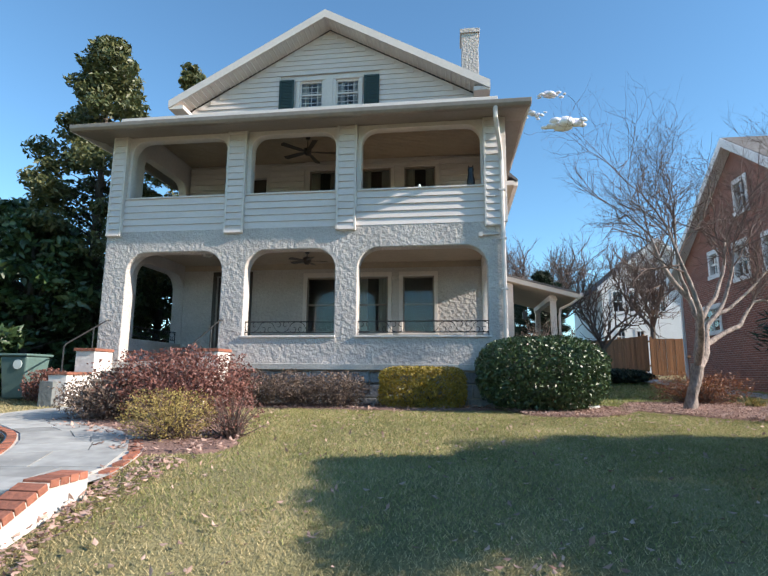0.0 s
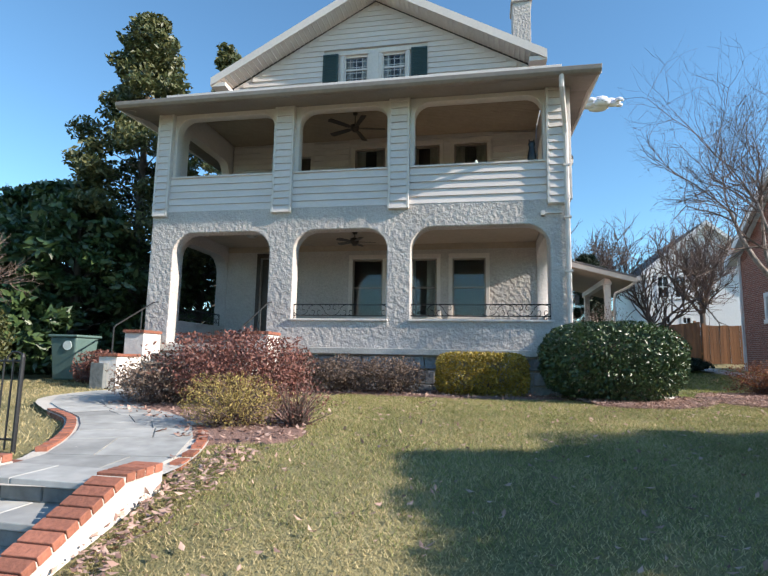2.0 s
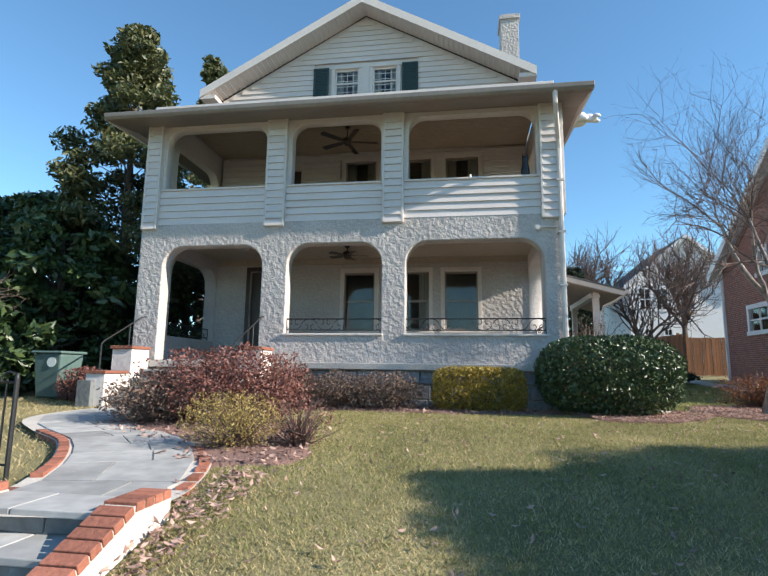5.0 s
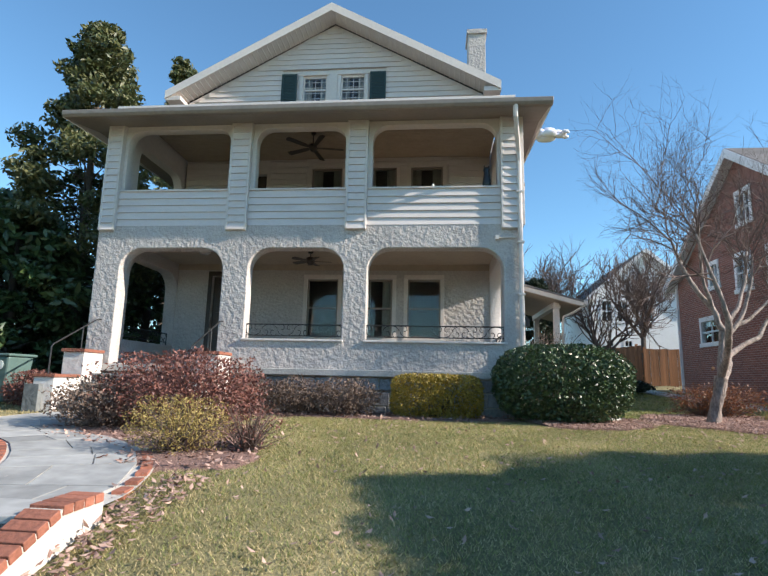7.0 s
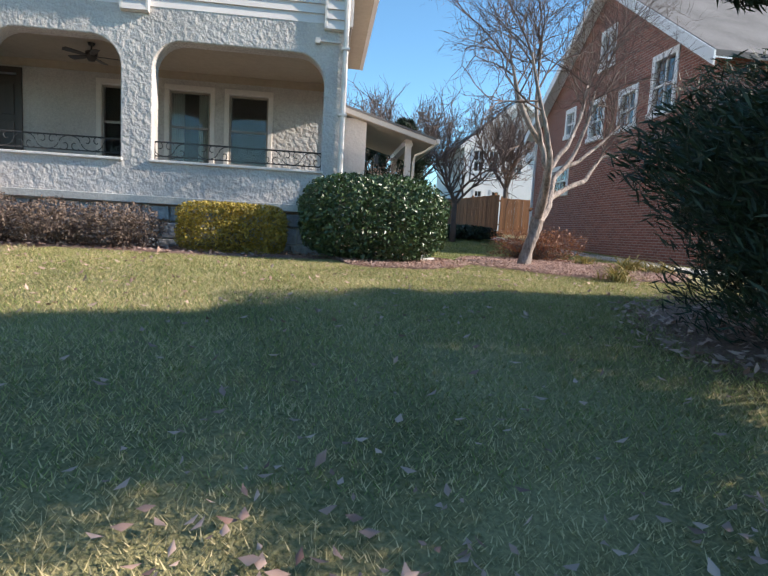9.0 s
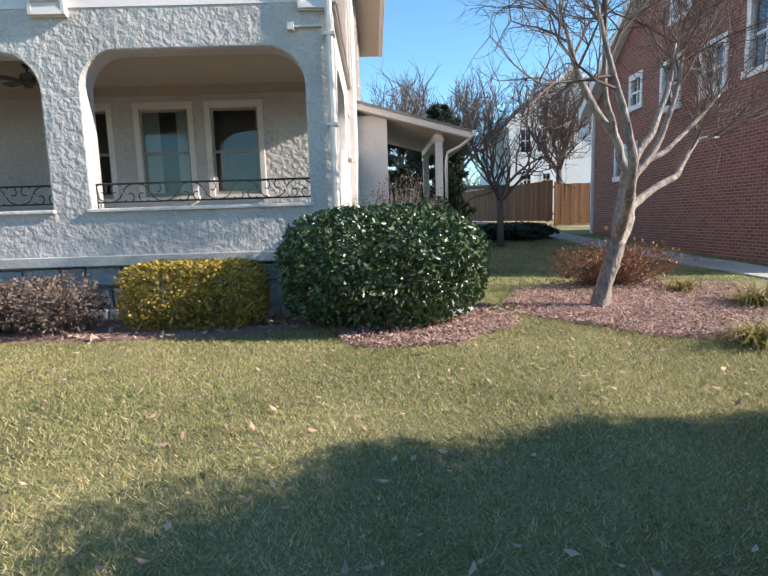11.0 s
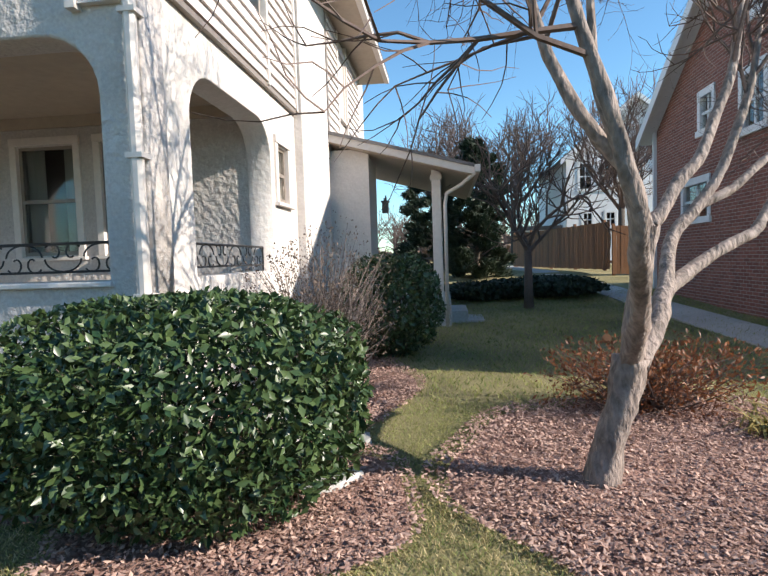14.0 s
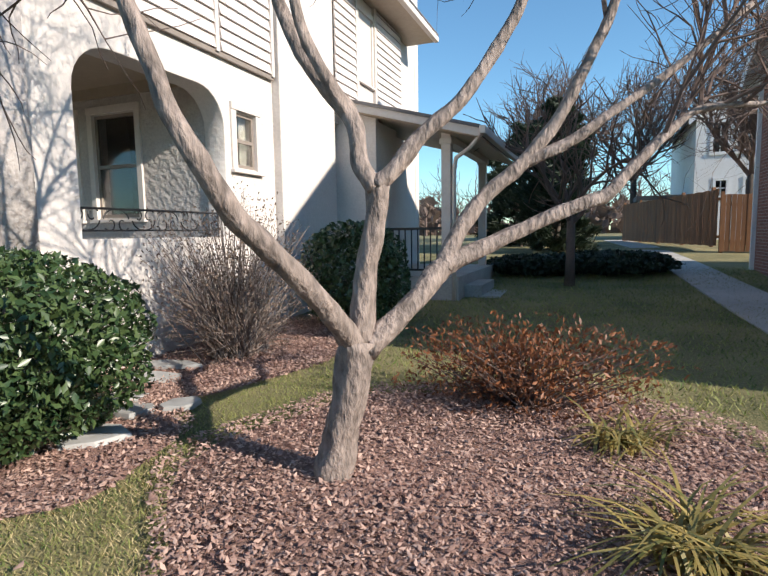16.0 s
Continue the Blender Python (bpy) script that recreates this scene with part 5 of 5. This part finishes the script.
# ---- iron gate panel ----
gate = empty("iron_fence", -5.1, 4.75, 0.66, "black iron garden fence panel with a rounded top", "fence")
bm = bmesh.new()
for k in range(7):
    x = -4.92 - 0.1 * k
    tube(bm, [Vector((x, 4.75, 0.7)), Vector((x, 4.75, 1.55))], [0.018 if k in (0, 6) else 0.009] * 2, 6)
for z in (0.8, 1.52):
    tube(bm, [Vector((-4.92, 4.75, z)), Vector((-5.52, 4.75, z))], [0.012] * 2, 6)
arc = [Vector((-5.0 - 0.09 * math.cos(a), 4.75, 1.54 + 0.07 * math.sin(a))) for a in np.linspace(-0.2, 3.3, 9)]
tube(bm, arc, [0.01] * 9, 5)
for x in (-4.92, -5.52):
    tube(bm, [Vector((x, 4.75, 0.6)), Vector((x, 4.75, 1.56)), Vector((x, 4.75, 1.6))], [0.022, 0.022, 0.008], 8)
hold(finish("bars", bm, IRON), gate)

# ---- wheeled bin ----
bin_thing = empty("wheeled_bin", -9.95, 11.2, gz(-10, 11.2), "green plastic wheeled bin with a pale round mark", "bin")
bm = bmesh.new()
lo = [bm.verts.new((x, y, 0.05)) for x, y in ((-0.27, -0.28), (0.27, -0.28), (0.27, 0.28), (-0.27, 0.28))]
hi = [bm.verts.new((x, y, 1.0)) for x, y in ((-0.34, -0.36), (0.34, -0.36), (0.34, 0.36), (-0.34, 0.36))]
bm.faces.new(lo[::-1]), bm.faces.new(hi)
for i in range(4):
    bm.faces.new((lo[i], lo[(i + 1) % 4], hi[(i + 1) % 4], hi[i]))
finish("body", bm, BINGREEN, bin_thing, 0.04)
boxes("lid", [(-0.38, 0.38, -0.4, 0.42, 1.0, 1.06)], BINGREEN, bin_thing, 0.025)
bm = bmesh.new()
tube(bm, [Vector((0.12, -0.362, 0.82)), Vector((0.12, -0.352, 0.82))], [0.11, 0.11], 24)
finish("mark", bm, PALEMARK, bin_thing)
for x in (-0.3, 0.3):
    bm = bmesh.new()
    tube(bm, [Vector((x - 0.03, 0.27, 0.1)), Vector((x + 0.03, 0.27, 0.1))], [0.1, 0.1], 16)
    finish("wheel", bm, IRON, bin_thing)
boxes("handle", [(-0.3, 0.3, 0.43, 0.46, 0.92, 0.95)], BINGREEN, bin_thing)
boxes("stone_post", [(-8.3, -8.0, 9.75, 10.05, 0.8, 1.42)], DARKSTONE, None, 0.01)
tagged(bpy.data.objects["stone_post"], "low grey stone post beside the porch steps", "post")

# ---- flat stones by the holly ----
for i, (x, y, a, b, t) in enumerate(((2.45, 10.98, 0.27, 0.2, 15), (1.95, 11.72, 0.24, 0.16, 40), (2.35, 11.5, 0.26, 0.17, -20), (1.75, 12.3, 0.3, 0.18, 10), (1.5, 12.75, 0.4, 0.16, 5), (2.62, 11.75, 0.18, 0.12, 60))):
    rng = np.random.default_rng(90 + i)
    bm = bmesh.new()
    ring = [(a * (1 + 0.18 * rng.normal()) * math.cos(k * math.tau / 7), b * (1 + 0.18 * rng.normal()) * math.sin(k * math.tau / 7)) for k in range(7)]
    lo = [bm.verts.new((px, py, 0)) for px, py in ring]
    hi = [bm.verts.new((px * 0.94, py * 0.94, 0.05)) for px, py in ring]
    bm.faces.new(lo[::-1]), bm.faces.new(hi)
    for k in range(7):
        bm.faces.new((lo[k], lo[(k + 1) % 7], hi[(k + 1) % 7], hi[k]))
    st = finish("flat_stone", bm, FLAG, None, 0.006)
    st.matrix_basis = pose(x, y, gz(x, y) + 0.03, 3 * rng.normal(), 3 * rng.normal(), t)
    tagged(st, "flat grey stone laid in the mulch", "stone", "stones in the bed")

# ---- side walk ----
bm = bmesh.new()
last = None
for x, y in ((8.3, 11.2), (8.2, 13.0), (8.0, 17.0), (7.85, 21.0), (7.6, 25.0), (7.1, 31.0), (6.4, 40.0)):
    cur = [bm.verts.new((x + dx, y, gz(x, y) + dz)) for dx, dz in ((-0.05, -0.05), (-0.05, 0.03), (1.0, 0.03), (1.0, -0.05))]
    if last:
        for k in range(3):
            bm.faces.new((last[k], last[k + 1], cur[k + 1], cur[k]))
    last = cur
tagged(finish("side_walk", bm, CONCRETE), "narrow concrete walk between the houses", "path", kind="structure")


# ---- neighbouring houses ----
def neighbour_house(name, label, x0, x1, y0, y1, z0, eave, apex, wall_mat, windows, over=0.4, along="y"):
    ob = empty(name, (x0 + x1) / 2, (y0 + y1) / 2, z0, label, "house")
    c = (x0 + x1) / 2
    holes = [rounded(a, b, c0, d, 0.0) for a, b, c0, d in windows]
    hold(plate("wall_gable", [(x0, z0 - 0.5), (x1, z0 - 0.5), (x1, eave), (c, apex - 0.1), (x0, eave)], holes, 0.3, wall_mat, None, pose(0, y0, 0)), ob)
    hold(boxes("wall_side", [(x0 + 0.005, x0 + 0.3, y0 + 0.305, y1, z0 - 0.5, eave), (x1 - 0.3, x1 - 0.005, y0 + 0.305, y1, z0 - 0.5, eave), (x0, x1, y1, y1 + 0.3, z0 - 0.5, eave)], wall_mat), ob)
    sl = (apex - eave) / (c - x0)
    for sd in (-1, 1):
        for nm, d0, d1, ya, yb, mat in (("roof", -0.12, 0.02, y0 - over, y1 + over, SHINGLE), ("rake_board", -0.1, 0.22, y0 - over - 0.05, y0 - over, WHITEPAINT), ("rake_soffit", 0.03, 0.06, y0 - over, y0, WHITEPAINT)):
            e = c - x0 + over
            pr = [(c, apex - d0), (c + sd * e, apex - e * sl - d0), (c + sd * e, apex - e * sl - d1), (c, apex - d1)]
            bm = bmesh.new()
            a = [bm.verts.new((x, ya, z)) for x, z in pr]
            b = [bm.verts.new((x, yb, z)) for x, z in pr]
            bm.faces.new(a), bm.faces.new(b[::-1])
            for i in range(4):
                bm.faces.new((a[i], a[(i + 1) % 4], b[(i + 1) % 4], b[i]))
            hold(finish(nm, bm, mat), ob)
    for a, b, c0, d in windows:
        w = new("window")
        hold(w, ob)
        m = (c0 + d) / 2
        t = 0.07
        boxes("frame", [(a - 0.06, a + t, y0 - 0.03, y0 + 0.12, c0, d), (b - t, b + 0.06, y0 - 0.03, y0 + 0.12, c0, d), (a - 0.06, b + 0.06, y0 - 0.035, y0 + 0.12, d - t, d + 0.1), (a - 0.1, b + 0.1, y0 - 0.06, y0 + 0.12, c0 - 0.08, c0 + t), (a, b, y0 + 0.02, y0 + 0.1, m - 0.03, m + 0.03), ((a + b) / 2 - 0.025, (a + b) / 2 + 0.025, y0 + 0.03, y0 + 0.09, c0, d)], WHITEPAINT, w)
        pn = boxes("pane", [(a + t, b - t, y0 + 0.06, y0 + 0.066, c0 + t, d - t)], GLASS, w)
        # flat dark sheet standing in for the shade of the room inside
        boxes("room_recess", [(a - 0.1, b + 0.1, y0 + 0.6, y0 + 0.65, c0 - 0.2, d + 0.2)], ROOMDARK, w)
    return ob


brick_house = neighbour_house("brick_house", "red brick gabled neighbouring house with white windows", -23.7, -13.4, 9.55, 21.0, 1.1, 6.0, 9.65, BRICKFAR,
                              ((-22.0, -20.6, 3.25, 4.2), (-19.3, -18.4, 4.9, 6.1), (-15.9, -14.9, 5.0, 6.5), (-17.5, -16.6, 4.9, 6.0), (-18.9, -18.1, 7.1, 8.2), (-21.1, -20.4, 5.3, 6.2)))
hold(boxes("chimney", [(-18.9, -18.1, 15.5, 16.3, 7.6, 10.9), (-18.95, -18.05, 15.45, 16.35, 10.9, 11.1)], BRICKFAR), brick_house)
hold(boxes("downspout", [(-23.78, -23.7, 9.46, 9.55, 1.2, 6.0)], WHITEPAINT), brick_house)
brick_house.matrix_basis = pose(0, 0, 0, 0, 0, -90) @ Matrix.Translation(brick_house.location)
white_house = neighbour_house("white_house", "white clapboard house seen beyond a wooden fence", 10.6, 18.5, 40.0, 49.0, 1.8, 8.2, 11.5, WHITEPAINT,
                              ((11.3, 12.1, 6.2, 7.8), (12.4, 13.2, 6.2, 7.8), (11.5, 12.1, 4.0, 4.9), (12.8, 13.4, 4.0, 4.9), (14.2, 15.0, 6.2, 7.8)))
hold(boxes("porch_roof", [(8.0, 10.55, 41.0, 46.0, 4.0, 4.25)], SHINGLE), white_house)
hold(boxes("porch_wall", [(8.2, 10.55, 41.2, 46.0, 1.5, 4.0)], WHITEPAINT), white_house)


# ---- cedar fence ----
def fence(x0, y0, x1, y1, height, label):
    n = int(math.hypot(x1 - x0, y1 - y0) / 0.145)
    a = math.degrees(math.atan2(y1 - y0, x1 - x0))
    ob = empty("wooden_fence", x0, y0, gz(x0, y0), label, "fence", "cedar fences")
    ob.rotation_euler = (0, 0, radians(a))
    L = math.hypot(x1 - x0, y1 - y0)
    boxes("rail", [(0, L, 0.025, 0.07, z, z + 0.09) for z in (0.3, 1.5)], FENCEWOOD, ob)
    bm = bmesh.new()
    box(bm, 0, 0.135, 0, 0.022, 0.05, height)
    me = finish("slat", bm, FENCEWOOD, ob).data
    for k in range(1, n):
        s = new("slat", me)
        s.parent = ob
        s.matrix_basis = pose(k * 0.145, 0.004 * math.sin(k * 2.1), 0.01 * math.sin(k * 1.3))
    for p in np.arange(0, L, 2.4):
        boxes("post", [(p, p + 0.1, 0.03, 0.13, 0, height + 0.1)], FENCEWOOD, ob)


fence(9.6, 28.0, 13.4, 28.0, 1.85, "cedar board fence across the gap between houses")
fence(7.2, 38.0, 9.55, 28.0, 1.85, "cedar board fence along the back garden")


# ---- flagstone walk and brick edging ----
def walk_point(s):
    """Place and heading along the walk's middle line, s metres from the steps."""
    pts, _ = smooth_path([(x, y, 0, 0.01) for x, y in WALK_LINE], 8)
    for a, b in zip(pts, pts[1:]):
        d = (b - a).length
        if s <= d:
            return a.lerp(b, s / d), (b - a).normalized()
        s -= d
    return pts[-1], (pts[-1] - pts[-2]).normalized()


def walk_z(x, y):
    return max(gz(x, y), 0.645)


def flag_walk():
    rng = np.random.default_rng(7)
    ob = new("garden_walk")
    tagged(ob, "curving blue-grey flagstone walk with mortar joints and brick edging", "path", kind="structure")
    total = sum(math.dist(a, b) for a, b in zip(WALK_LINE, WALK_LINE[1:])) + 0.1
    bm = bmesh.new()
    last = None
    for k in range(41):
        p, d = walk_point(total * k / 40)
        sd = Vector((d.y, -d.x, 0))
        cur = [bm.verts.new((*(p + sd * w).xy, walk_z(*p.xy) + 0.042)) for w in (-0.74, 0.74)]
        if last:
            bm.faces.new((last[0], last[1], cur[1], cur[0]))
        last = cur
    finish("mortar_bed", bm, MORTAR, ob)
    s = 0.36
    while s < total - 0.3:
        step = rng.uniform(0.45, 0.75)
        cuts = [-0.58, rng.uniform(-0.25, 0.25), 0.58]
        for a, b in zip(cuts, cuts[1:]):
            bm = bmesh.new()
            ring = []
            for q, w in ((s + 0.008, a + 0.008), (s + 0.008, b - 0.008), (s + step - 0.008, b - 0.008), (s + step - 0.008, a + 0.008)):
                p, d = walk_point(q)
                ring.append((p + Vector((d.y, -d.x, 0)) * w, walk_z(*p.xy)))
            lo = [bm.verts.new((*p.xy, z + 0.02)) for p, z in ring]
            hi = [bm.verts.new((*p.xy, z + 0.058)) for p, z in ring]
            bm.faces.new(lo), bm.faces.new(hi)
            for k in range(4):
                bm.faces.new((lo[k], lo[(k + 1) % 4], hi[(k + 1) % 4], hi[k]))
            finish("flagstone", bm, FLAG, ob)
        s += step
    bm = bmesh.new()
    box(bm, -0.05, 0.05, -0.098, 0.098, -0.03, 0.066)
    me = finish("edging_brick", bm, BRICK, ob).data
    for side, s, end in ((-0.67, 1.3, 4.4), (0.67, 0.9, 2.2)):
        while s < end:
            p, d = walk_point(s)
            b = new("edging_brick", me)
            b.parent = ob
            q = p + Vector((d.y, -d.x, 0)) * side
            b.matrix_basis = pose(q.x, q.y, walk_z(*p.xy), 0, 0, math.degrees(math.atan2(d.y, d.x)) + 90)
            s += 0.21
    bpy.data.objects["edging_brick"].matrix_basis = pose(-4.5, 4.35, 0.64, 0, 0, 90)


flag_walk()


# ---- foundation stones ----
def foundation_stones():
    rng = np.random.default_rng(17)
    base = bpy.data.objects["foundation"]
    z = 0.85
    for h in (0.27, 0.29, 0.27):
        x = XL + 0.6 + rng.uniform(0, 0.3)
        while x < XR - 0.12:
            w = min(rng.uniform(0.3, 0.6), XR - 0.05 - x)
            if w > 0.12 and not (-7.9 < x + w / 2 < -5.2):
                bm = bmesh.new()
                vs = box(bm, x + 0.012, x + w - 0.012, F + 0.0 - rng.uniform(0.0, 0.03), F + 0.075, z + 0.012, z + h - 0.012)
                for v in vs:
                    v.co += Vector(rng.normal(size=3)) * 0.008
                part(finish("foundation_stone", bm, STONE, None, 0.015))
            x += w
        z += h


foundation_stones()

# ---- pieces laid last: siding boards ----
def lay_siding():
    for name, origin, turn, width, z0, z1, course, span, keep_out in siding_jobs:
        panel = part(new(name))
        panel.matrix_basis = pose(*origin, 0, 0, turn)
        z = z0
        while z < z1 - 0.02:
            h = min(course, z1 - z)
            runs = [(0.0, width)]
            if span:
                half = span(z + h)
                runs = [(width / 2 - half, width / 2 + half)]
                for kx0, kx1, kz0, kz1 in keep_out or ():
                    if kz0 < z + h and z < kz1:
                        a, b = kx0 - origin[0], kx1 - origin[0]
                        runs = [r for p, q in runs for r in ((p, min(q, a)), (max(p, b), q)) if r[1] - r[0] > 0.05]
            for a, b in runs:
                if b - a < 0.08:
                    continue
                ob = new("board", BOARD)
                ob.parent = panel
                ob.matrix_basis = Matrix.LocRotScale((a, -0.03, z), None, (b - a, 1, h + 0.006))
            z += course


lay_siding()
